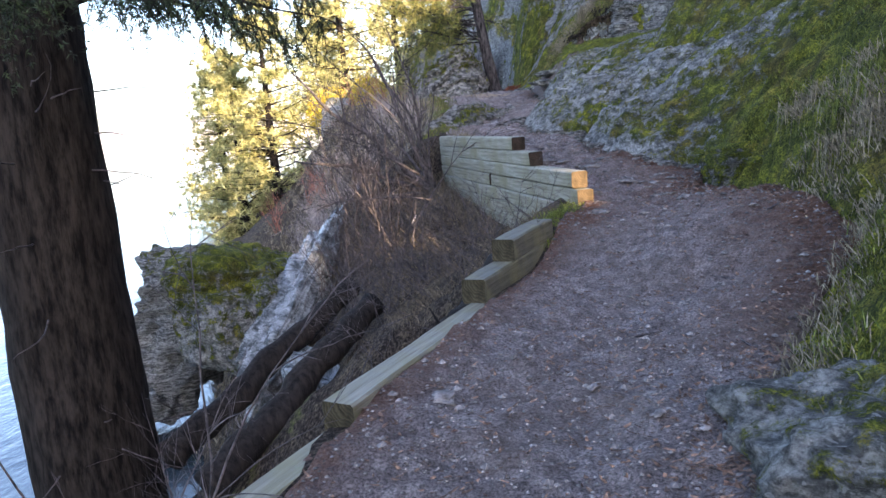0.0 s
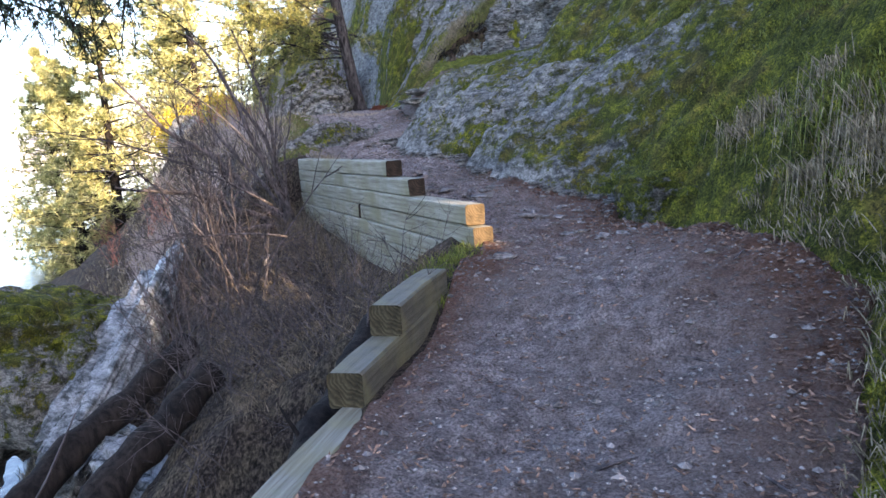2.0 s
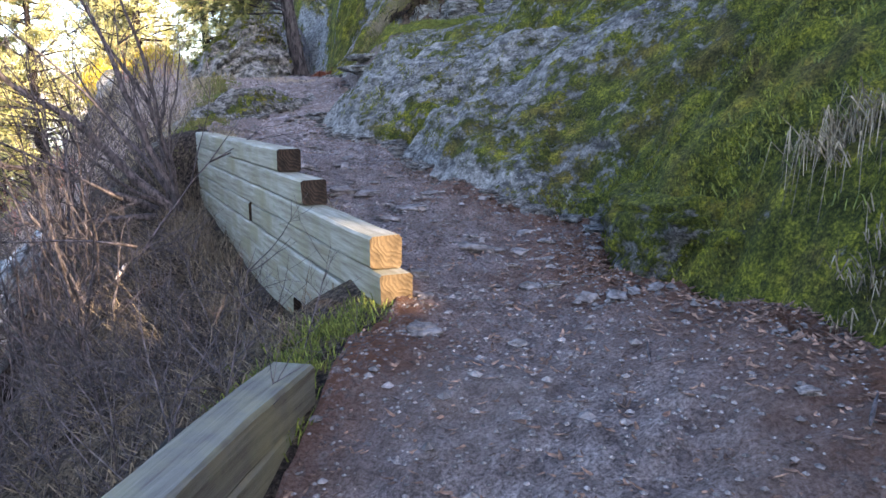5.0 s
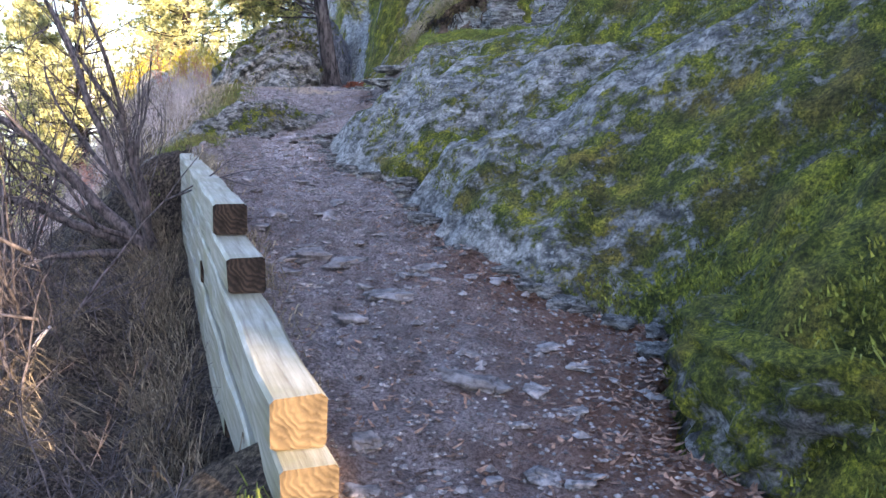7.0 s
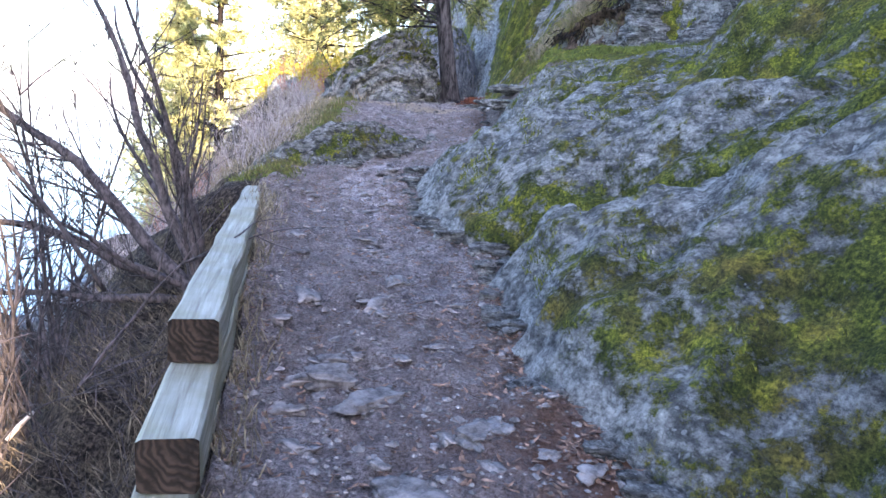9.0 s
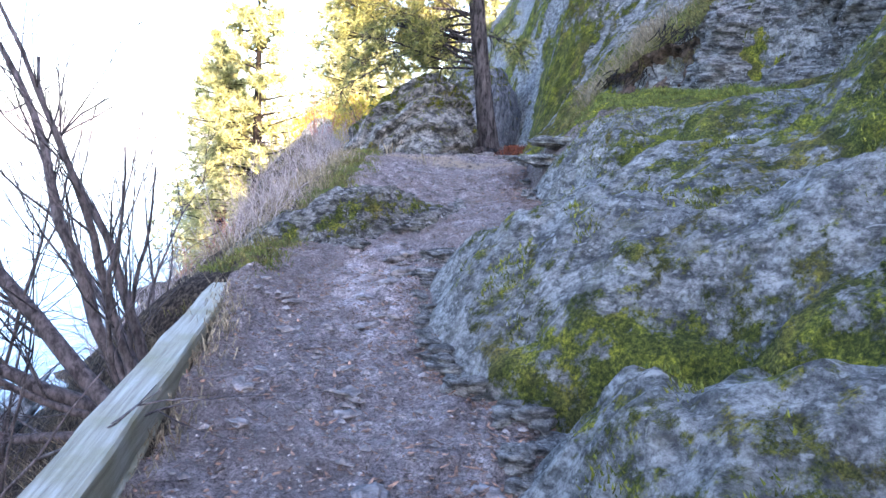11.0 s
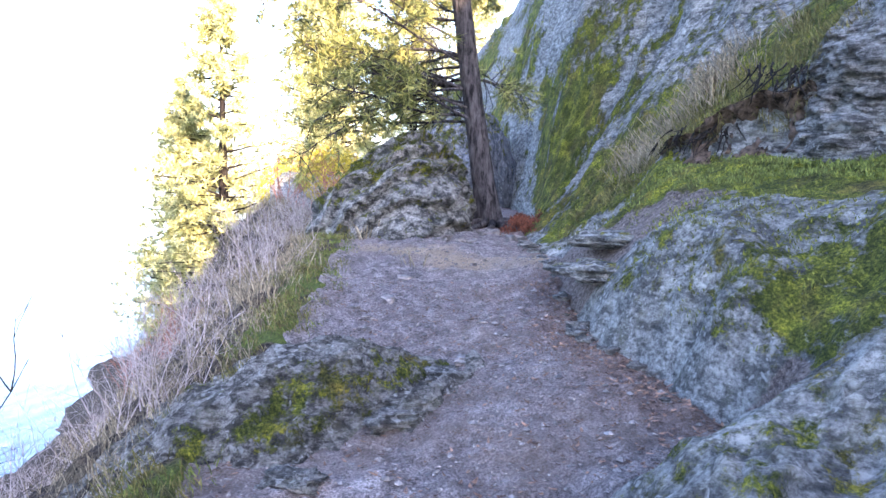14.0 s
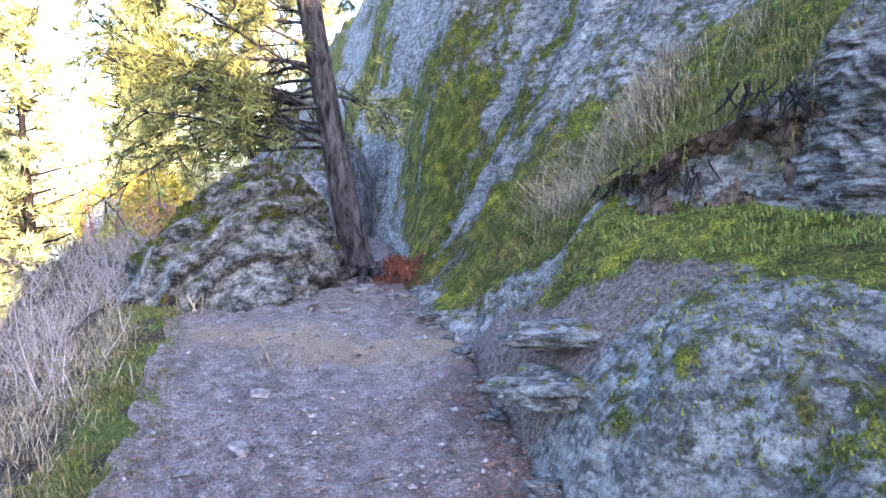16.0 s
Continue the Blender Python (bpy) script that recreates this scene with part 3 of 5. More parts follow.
path = mesh_obj("path", np.stack([XP, YP, ZP], -1).reshape(-1, 3), grid_faces(*YP.shape), DIRT, attrs={"litter": litter.ravel(), "sun_band": np.clip(sun_band, 0, 1).ravel(), "wet": np.clip(wet, 0, 1).ravel()})
tagged(path, "trodden brown dirt trail strewn with grit and needles", "path", kind="structure")

d_l = np.concatenate([[-0.1], np.arange(0, 0.4, 0.03), np.arange(0.4, 4, 0.06), np.arange(4, 10, 0.25), np.arange(10, 30, 1.5), [34, 45, 70]])
YL, DL2 = np.meshgrid(rows_y, d_l, indexing="ij")
ZL = z_left(np.maximum(DL2, 0), YL) - np.where(DL2 < 0, 0.12, 0)
bank_moss = 0.35 * np.exp(-(((YL - 4.2) / 1.8) ** 2)) * sstep(0.15, 0.4, DL2) * (1 - sstep(1.0, 1.6, DL2)) + (0.6 + 0.6 * fbm((xl(YL) - DL2) * 3, YL * 3, 3, 99)) * (1 - sstep(0.2, 0.6, DL2)) * sstep(12.3, 13, YL) + 0.2 * np.exp(-(((YL - 6.3) / 0.4) ** 2)) + 0.25 * sstep(1.2, 2.5, DL2) * (1 - sstep(6, 9, DL2))
bank = mesh_obj("ground", np.stack([xl(YL) - DL2, YL, ZL], -1).reshape(-1, 3), grid_faces(*YL.shape), BANK, attrs={"moss": bank_moss.ravel()})
tagged(bank, "steep lakeside bank of soil, dry grass and litter", "ground", kind="structure")

lake = mesh_obj("water", [(-3000, -3000, LAKE), (60, -3000, LAKE), (60, 3000, LAKE), (-3000, 3000, LAKE)], [(0, 1, 2, 3)], WATER, smooth=False)
tagged(lake, "bright calm lake below the trail", "water", kind="structure")
aa = np.linspace(-0.35, math.pi * 1.15, 260)
hv = []
for k, (r0, top) in enumerate(((700, 0.0), (760, 0.45), (850, 0.8), (980, 1.0), (1300, 0.7))):
    r = r0 + 40 * fbm(aa * 6, aa * 0 + k, 3, 70)
    hgt = (38 + 26 * fbm(aa * 5, aa * 0, 4, 71)) * top
    hv.append(np.stack([r * np.cos(aa), r * np.sin(aa), np.maximum(hgt, -4) + LAKE - 2 * (top == 0)], -1))
hv = np.stack(hv)
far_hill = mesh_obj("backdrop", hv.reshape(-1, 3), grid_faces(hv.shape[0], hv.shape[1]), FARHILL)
tagged(far_hill, "hills across the lake, paled by haze painted into their colour", "hills", kind="structure")

from mathutils.bvhtree import BVHTree
_bvh = BVHTree.FromPolygons([v.co for v in path.data.vertices], [tuple(p.vertices) for p in path.data.polygons])


def drop(x, y):
    hit = _bvh.ray_cast(Vector((x, y, 8)), Vector((0, 0, -1)))[0]
    return hit.z if hit else float(zpath(y) + lift(x, y))


# ---- retaining timbers ----
def timber(parent, near, far, w=0.158, h=0.152, seed=0, side=TIMBER, end=END_DARK):
    """A squared timber: near and far are the top edge's ends on the path side."""
    near, far = Vector(near), Vector(far)
    d = far - near
    length = d.length
    bm = bmesh.new()
    r = random.Random(seed)
    n = max(4, int(length / 0.25))
    prof = []
    c = 0.012
    for a, b in ((0, 0), (-w, 0), (-w, -h), (0, -h)):
        sx, sz = (-1 if a == 0 else 1), (-1 if b == 0 else 1)
        pts = [(a + sx * c, b), (a, b + sz * c)]
        if (a, b) in ((0, 0), (-w, -h)):
            pts = pts[::-1]
        prof += pts
    rings = []
    for i in range(n + 1):
        y = length * i / n
        bow = 0.006 * math.sin(i * 1.7 + seed)
        rings.append([bm.verts.new((px + bow + r.uniform(-0.003, 0.003), y + (r.uniform(-0.006, 0.006) if i in (0, n) else 0), pz + r.uniform(-0.003, 0.003))) for px, pz in prof])
    for i in range(n):
        for k in range(8):
            bm.faces.new((rings[i][k], rings[i][(k + 1) % 8], rings[i + 1][(k + 1) % 8], rings[i + 1][k]))
    e0 = bm.faces.new(rings[0][::-1])
    e1 = bm.faces.new(rings[-1])
    bmesh.ops.recalc_face_normals(bm, faces=bm.faces)
    e0.material_index = e1.material_index = 1
    ob = part("timber", bm, side, parent)
    ob.data.materials.append(end)
    y = d.normalized()
    x = y.cross(Vector((0, 0, 1))).normalized()
    z = x.cross(y)
    ob.matrix_basis = Matrix.Translation(near) @ Matrix((x, y, z)).transposed().to_4x4()
    return ob


def wall_line(y, off=0.0):
    return 0.363 - 0.290 * (y - 8.647) + off


upper = new("retaining_wall")
tagged(upper, "stepped retaining wall of grey weathered squared timbers", "retaining wall")
for i, (y0, y1, top, off) in enumerate(((8.63, 12.42, 1.192, 0.0), (8.10, 12.44, 1.036, 0.004), (6.95, 12.40, 0.882, -0.005), (6.86, 9.612, 0.722, 0.012), (9.617, 12.43, 0.722, 0.0),
                                       (7.25, 12.42, 0.566, -0.01), (7.6, 12.40, 0.410, 0.0), (8.4, 12.2, 0.254, 0.004))):
    timber(upper, (wall_line(y0, off), y0, top), (wall_line(y1, off), y1, top - 0.004), seed=i, end=END_TAN if y0 in (6.95, 6.86) else END_DARK)


def low_line(y):
    return -0.67 + 0.383 * (y - 3.12)


lower = new("trail_edging")
tagged(lower, "low stepped edging of brown weathered timbers beside the trail", "timber edging")
for i, (y0, y1, z0, z1) in enumerate(((5.20, 6.12, 0.575, 0.575), (4.66, 6.14, 0.415, 0.412), (3.02, 5.3, 0.262, 0.258), (0.6, 3.3, 0.12, 0.128))):
    timber(lower, (low_line(y0) + (0.02 if i > 1 else -0.035), y0, z0), (low_line(y1) + (0.02 if i > 1 else -0.035), y1, z1), w=0.165, h=0.16, seed=20 + i, side=TIMBER_BROWN if i < 2 else TIMBER_MID, end=END_BROWN)


# ---- rocks ----
def rock(name, at, size, seed, material=ROCK, sub=5, flat=0.0, strata=0.0, moss=0.4, rough=0.18, rz=0.0, tilt=0.0, box=0.75, lay_n=5.5):
    bm = bmesh.new()
    bmesh.ops.create_icosphere(bm, subdivisions=sub, radius=1)
    o = Vector((seed * 3.7, seed * 1.3, seed * 2.1))
    rot = Matrix.Rotation(tilt, 3, "Y") @ Matrix.Rotation(0.5, 3, "X")
    mossy = []
    for v in bm.verts:
        p = v.co.copy()
        k = 1 + rough * 1.6 * noise.noise(p * 1.1 + o) + rough * 0.8 * noise.noise(p * 2.6 + o) + rough * 0.4 * noise.noise(p * 6 + o)
        q = Vector((math.copysign(abs(p.x) ** box, p.x), math.copysign(abs(p.y) ** box, p.y), math.copysign(abs(p.z) ** (box + flat), p.z)))
        if strata:
            lay = (rot @ p).z * lay_n + 1.3 * noise.noise(p * 1.7 + o)
            k += strata * (abs(lay - round(lay)) * 2 - 0.5) + strata * 0.7 * noise.noise(Vector((lay * 0.9, p.x * 1.4, p.y * 1.4)))
        k += rough * 0.18 * noise.noise(p * 15 + o)
        v.co = Vector((q.x * k * size[0], q.y * k * size[1], q.z * k * size[2]))
        mossy.append(moss + 0.35 * max(p.z, 0) - 0.4 * max(-p.z, 0))
    ob = part(name, bm, material, smooth=True)
    a = ob.data.attributes.new("moss", "FLOAT", "POINT")
    a.data.foreach_set("value", np.asarray(mossy, np.float32))
    ob.matrix_basis = pose(*at, 0, 0, rz)
    return ob


def crest_boulder():
    """A peaked boulder of plates that dip to one side."""
    bm = bmesh.new()
    bmesh.ops.create_icosphere(bm, subdivisions=6, radius=1)
    mossy, axis = [], Vector((0.62, -0.35, -0.70)).normalized()
    for v in bm.verts:
        p = v.co.copy()
        q = Vector(tuple(math.copysign(abs(c) ** 0.8, c) for c in p))
        x = -1.04 + 0.98 * q.x
        top = float(np.interp(x, [-2.1, -1.75, -1.34, -0.87, -0.25, -0.05], [2.3, 2.68, 3.0, 3.28, 3.14, 2.8]))
        z = 2.05 + (q.z * (top - 2.05) if q.z > 0 else q.z * 0.45)
        w = Vector((x, 19.85 + 0.95 * q.y + 0.35 * max(q.z, 0), z))
        lay = w.dot(axis) * 3.1 + 0.7 * noise.noise(w * 1.6)
        saw = lay - math.floor(lay)
        k = 0.26 * (saw - 0.5) * (0.45 + 0.9 * abs(noise.noise(w * 1.1 + Vector((3, 1, 7))))) + 0.10 * noise.noise(w * 2.3) + 0.03 * noise.noise(w * 6.5) + 0.02 * noise.noise(w * 17)
        v.co = w + p * k
        mossy.append(0.24 + 0.3 * max(p.z, 0) + 0.3 * max(-p.x, 0) * max(p.z, 0) - 0.35 * max(-p.z, 0))
    ob = part("boulder", bm, ROCK_DARK, smooth=True)
    ob.data.attributes.new("moss", "FLOAT", "POINT").data.foreach_set("value", np.asarray(mossy, np.float32))
    return tagged(ob, "large peaked grey boulder of broken tilted plates with moss", "boulder")


crest_boulder()


def outcrop():
    """A wedge of bedrock: a gently sloping back, a ragged face towards the trail."""
    a, b = np.meshgrid(np.arange(-0.55, 2.15, 0.014), np.arange(-1.0, 0.85, 0.011), indexing="ij")
    e1, e2 = (0.692, 0.722), (0.722, -0.692)
    bb = b + 0.10 * fbm(a * 2.2, b * 2.2, 4, 101) + 0.035 * fbm(a * 8, b * 5, 3, 102)
    x, y = -1.15 + e1[0] * a + e2[0] * b, 13.65 + e1[1] * a + e2[1] * b
    ridge = np.interp(a, [-0.5, 0, 0.3, 0.8, 1.2, 1.58, 1.8, 2.1], [0.80, 1.15, 1.42, 1.67, 1.75, 1.70, 1.60, 1.35])
    ground = np.where(x < xl(y), ground_z(x, y), zpath(y) + lift(x, y) - 0.03)
    face = np.interp(a, [-0.5, 0.2, 0.9, 1.5, 2.1], [0.18, 0.36, 0.50, 0.38, 0.2])
    t = np.clip(bb / face, 0, 1)
    ledge = t * 4.0 + 0.5 * fbm(a * 2.5, b * 2.5, 3, 103)
    ledge = (np.floor(ledge) + sstep(0.45, 1.0, ledge - np.floor(ledge))) / 4.0
    z = ridge + 0.26 * np.minimum(bb, 0) - (ridge - ground + 0.10) * np.clip(0.35 * t + 0.65 * ledge, 0, 1.15)
    skirt = np.where(bb > face, 0.16 * (1 - sstep(0.05, 0.30, bb - face)) * sstep(1.0, 1.4, a), 0)
    plates = fbm(a * 3.5 + b * 2, b * 6 - a, 3, 104) * 3
    plates = (np.floor(plates) + sstep(0.6, 1.0, plates - np.floor(plates))) / 3
    z = z + skirt + 0.035 * plates + 0.02 * fbm(a * 9, b * 9, 4, 105)
    rim = np.minimum.reduce([a + 0.55, 2.15 - a, b + 1.0, 0.85 - b])
    z = z - 0.35 * (1 - sstep(0.0, 0.22, rim))
    moss = 0.22 + 0.32 * np.exp(-(((t - 0.42) / 0.30) ** 2)) * (bb > 0) - 0.75 * sstep(0.72, 0.95, t) + 0.10 * sstep(-0.2, -0.6, bb)
    ob = mesh_obj("rock_outcrop", np.stack([x, y, z], -1).reshape(-1, 3), grid_faces(*a.shape), ROCK_OUT, attrs={"moss": moss.ravel()})
    return tagged(ob, "low wedge of grey bedrock with a ragged dark mossy face", "rock")


ROCK_OUT = moss_rock("rock_outcrop", (0.07, 0.066, 0.06), (0.40, 0.385, 0.36), (1.2, 1.2, 2.6))
outcrop()
for k, (x, y, sx, sy, rz) in enumerate(((0.10, 14.52, 0.20, 0.26, -8), (0.04, 14.20, 0.13, 0.10, 30), (0.24, 14.75, 0.12, 0.16, 12), (-0.30, 13.62, 0.14, 0.08, -20), (0.55, 13.25, 0.20, 0.14, 40), (0.75, 13.0, 0.22, 0.16, -15), (0.50, 12.72, 0.16, 0.12, 65))):
    tagged(rock("rock_slab", (x, y, drop(x, y) + 0.012), (sx, sy, 0.05), 108 + k, ROCK_BROKEN, 5, flat=0.5, strata=0.10, moss=-0.4, rough=0.34, rz=rz, box=0.6), "flat bare stone plate bedded in the trail", "rock", group="plates beside the outcrop")
tagged(rock("rock", (1.42, 2.50, 0.10), (0.62, 0.48, 0.34), 11, ROCK, 6, moss=0.18, rough=0.2), "grey speckled rock with patches of moss beside the trail", "rock")
tagged(rock("rock", (-4.5, 12.3, -1.45), (0.95, 1.6, 1.05), 13, ROCK, 6, moss=0.42, strata=0.05), "rounded mossy rock dome on the steep bank", "rock")
wet = rock("wet_rock", (-3.35, 11.4, -1.25), (0.30, 2.0, 0.34), 14, WET_ROCK, 6, strata=0.16, rough=0.36)
wet.matrix_basis = pose(-3.35, 11.4, -1.25, 27, 0, -10)
tagged(wet, "wet grey rock face glinting with seeping water", "rock")
tagged(rock("wet_rock", (-2.15, 8.3, -1.75), (0.55, 1.0, 0.62), 18, WET_ROCK, 6, strata=0.07, rough=0.26, rz=20), "wet grey rock shelf under fallen logs", "rock")
tagged(rock("rock", (-5.9, 13.8, -1.9), (1.1, 1.5, 1.2), 15, ROCK_BROKEN, 6, moss=0.1, strata=0.09, rough=0.28), "weathered broken rock knoll on the lakeside", "rock")
tagged(rock("rock", (-7.6, 14.5, -3.9), (0.8, 0.6, 0.55), 19, ROCK_BROKEN, 5, moss=-0.2, rough=0.28), "pale rock standing in the shallow water", "rock")
tagged(rock("rock", (-6.2, 33.5, 1.6), (1.4, 1.2, 1.2), 16, ROCK, 4, moss=0.1), "distant grey rock above the lake", "rock")
tagged(rock("rock", (-0.9, 27.0, 2.6), (1.1, 1.2, 1.5), 17, CLIFF, 5, moss=0.2), "pale rock behind the pine", "rock")
for k, (dx, y, sx, sy, sz, rz) in enumerate(((0.18, 15.72, 0.32, 0.22, 0.08, -14), (0.34, 15.98, 0.34, 0.20, 0.07, -22))):
    x = float(xr(y)) + dx
    tagged(rock("rock_ledge", (x, y, float(ground_z(x, y)) - 0.05), (sx, sy, sz), 121 + k, ROCK, 5, flat=0.3, strata=0.05, moss=0.1, rz=rz, rough=0.3, box=0.62, lay_n=3), "flaky layered rock ledge beside the trail", "rock", group="flaky ledges")
tagged(rock("rock", (2.55, 7.0, 0.80), (0.55, 0.50, 0.30), 41, ROCK_DARK, 5, moss=0.55, strata=0.05, rough=0.22), "dark mossy rock at the foot of the slope", "rock")


def step_point(along, across, z):
    return SX + (along + across) / 1.414, SY + (across - along) / 1.414, z


def layered_face():
    """The bare bedded rock that stands behind the mossy shelf."""
    a, k = np.meshgrid(np.arange(0.72, 3.4, 0.016), np.linspace(0, 1, 90), indexing="ij")
    tall = step_rise(a) + 0.55 * sstep(1.0, 1.7, a)
    z = 2.72 + k * (tall + 0.2) * sstep(0.70, 0.95, a)
    dip = z * 7.0 + a * 2.6 + 1.5 * fbm(a * 2.3, z * 2.3, 4, 131)
    bed = dip - np.floor(dip)
    back = 0.30 * k ** 1.6 + 0.05 * bed * (0.4 + np.abs(fbm(a * 2, z * 2, 2, 134))) + 0.14 * fbm(a * 1.6, z * 2.4, 4, 132) + 0.03 * fbm(a * 8, z * 14, 3, 133) - 0.10
    x, y, z = step_point(a, back, z)
    ob = mesh_obj("bedrock", np.stack([x, y, z], -1).reshape(-1, 3), grid_faces(*a.shape), ROCK_BROKEN, attrs={"moss": (-0.15 + 0.3 * k).ravel()})
    return tagged(ob, "pale grey bedded rock face above the mossy shelf", "rock")


layered_face()


def earth_overhang():
    """Undercut soil below the turf: a hollow with a ragged lip."""
    a, k = np.meshgrid(np.arange(0.02, 1.3, 0.014), np.linspace(0, 1, 40), indexing="ij")
    tall = step_rise(a) * (0.75 + 0.3 * fbm(a * 3, a * 0, 2, 144)) + 0.08 * sstep(0.0, 0.15, a)
    z = 2.80 + k * (tall + 0.06)
    hollow = 0.10 * np.sin(np.clip(k, 0, 1) * math.pi) - 0.07 * sstep(0.65, 1.0, k) - 0.02
    n = 0.09 * fbm(a * 5, z * 5, 4, 141) + 0.04 * fbm(a * 15, z * 15, 3, 142)
    x, y, z = step_point(a, hollow + n, z + 0.03 * fbm(a * 6, k * 2, 3, 143))
    ob = mesh_obj("earth_overhang", np.stack([x, y, z], -1).reshape(-1, 3), grid_faces(*a.shape), SOIL)
    return tagged(ob, "dark crumbling undercut soil below hanging turf", "earth")


earth_overhang()

# ---- trees ----
def wander(p, d, length, n, bend, r, droop=0.0):
    pts, p, d = [Vector(p)], Vector(p), Vector(d).normalized()
    for _ in range(n):
        d = (d + Vector((r.uniform(-bend, bend), r.uniform(-bend, bend), r.uniform(-bend, bend) - droop))).normalized()
        p = p + d * (length / n)
        pts.append(p.copy())
    return pts


class Blades:
    """Collects thin triangles for needles, grass and leaves into one mesh."""

    def __init__(self):
        self.v, self.f = [], []

    def tri(self, p, d, w, side):
        b = len(self.v)
        self.v += [p - side * w, p + side * w, p + d]
        self.f.append((b, b + 1, b + 2))

    def bent(self, p, d, w, side, sag):
        b = len(self.v)
        mid, end = p + d * 0.55, p + d + Vector((0, 0, -sag))
        self.v += [p - side * w, p + side * w, mid + side * w * 0.8, mid - side * w * 0.8, end]
        self.f += [(b, b + 1, b + 2, b + 3), (b + 3, b + 2, b + 4)]

    def make(self, name, material, parent=None):
        return mesh_obj(name, self.v, self.f, material, parent, smooth=False)


def rand_dir(r):
    a, z = r.uniform(0, 2 * math.pi), r.uniform(-1, 1)
    k = math.sqrt(1 - z * z)
    return Vector((k * math.cos(a), k * math.sin(a), z))


def tuft(bl, p, d, r, n, length, w):
    for _ in range(n):
        v = (d * 0.8 + rand_dir(r)).normalized()
        bl.tri(p, v * length * r.uniform(0.7, 1.2), w, v.cross(rand_dir(r)).normalized())


def trunk_mesh(name, base, lean, height, r0, r1, flare, material, parent, seed, wob=0.05):
    r = random.Random(seed)
    n, sides = 60, 28
    verts = []
    for i in range(n + 1):
        t = (i / n) ** 1.3
        z = height * t
        rad = r0 + (r1 - r0) * t + flare * math.exp(-z / 0.28)
        cx, cy = lean[0] * z + wob * math.sin(z * 0.9 + seed), lean[1] * z + wob * math.cos(z * 0.7)
        for k in range(sides):
            a = 2 * math.pi * k / sides
            ridge = 1 + 0.07 * noise.noise(Vector((math.cos(a) * 3, math.sin(a) * 3, z * 1.4 + seed))) + 0.05 * noise.noise(Vector((math.cos(a) * 9, math.sin(a) * 9, z * 3)))
            lob = 1 + 0.25 * math.exp(-z / 0.25) * math.sin(a * 5 + seed)
            verts.append((cx + math.cos(a) * rad * ridge * lob, cy + math.sin(a) * rad * ridge * lob, z))
    faces = [(i * sides + k, i * sides + (k + 1) % sides, (i + 1) * sides + (k + 1) % sides, (i + 1) * sides + k) for i in range(n) for k in range(sides)]
    return mesh_obj(name, [(v[0] + base[0], v[1] + base[1], v[2] + base[2]) for v in verts], faces, material, parent)


def crest_pine():
    tree = new("pine_tree")
    tagged(tree, "tall pine with rough grey-brown bark leaning beside a boulder", "tree")
    base, lean, h = Vector((0.22, 20.55, 1.9)), (-0.16, 0.03), 10.5
    trunk_mesh("trunk", base, lean, h, 0.155, 0.055, 0.10, PINEBARK, tree, 4, 0.03)
    r = random.Random(11)
    bl, bl2 = Blades(), Blades()
    for i in range(66):
        z = 1.6 + 8.0 * (i / 45) ** 1.1 + r.uniform(-0.12, 0.12) if i < 46 else r.uniform(1.5, 4.2)
        a = r.uniform(0, 2 * math.pi)
        if i >= 46:
            a = math.pi + r.uniform(-1.0, 1.0)
        if z < 4.2 and r.random() < 0.7:
            a = math.pi + r.uniform(-1.1, 1.1)
        p = base + Vector((lean[0] * z, lean[1] * z, z))
        length = (2.9 if math.cos(a) < 0 else 1.5) * r.uniform(0.6, 1.1) * (1 - 0.45 * z / h)
        tb = Tubes()
        pts = wander(p, (math.cos(a), math.sin(a) * 0.8, r.uniform(-0.05, 0.35)), length, 9, 0.16, r, 0.015)
        tb.add(pts, [r.uniform(0.016, 0.03) * (1 - 0.85 * k / 9) for k in range(10)], 6)
        live = z > 1.2 and not (math.cos(a) > 0.5 and z < 1.8)
        for k in range(2, 10):
            for _ in range(3):
                d = (pts[k] - pts[k - 1]).normalized()
                tw = wander(pts[k], d * 0.7 + rand_dir(r) * 0.8 + Vector((0, 0, -0.1)), r.uniform(0.2, 0.6), 4, 0.25, r)
                tb.add(tw, [0.008, 0.007, 0.006, 0.005, 0.003], 4)
                if live and k > 2:
                    for q in (2, 3, 4, 4):
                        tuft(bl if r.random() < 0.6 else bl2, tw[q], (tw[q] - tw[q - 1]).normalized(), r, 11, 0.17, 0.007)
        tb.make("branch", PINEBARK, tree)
    # lit tone first, then the shaded one, mixed at random
    bl.make("needles", NEEDLE_LIT, tree)
    bl2.make("needles", NEEDLE_SHADE, tree)
    for i in range(7):
        tb = Tubes()
        a = -2.6 + i * 0.5
        pts = [base + Vector((math.cos(a) * s * 0.95, math.sin(a) * s * 0.9, 0.20 - 0.10 * s + 0.03 * math.sin(7 * s + i))) for s in (0.15, 0.35, 0.6, 0.85, 1.1, 1.3)]
        tb.add(pts, [0.06, 0.05, 0.04, 0.03, 0.022, 0.01], 7)
        tb.make("root", PINEBARK, tree)
    return tree


crest_pine()


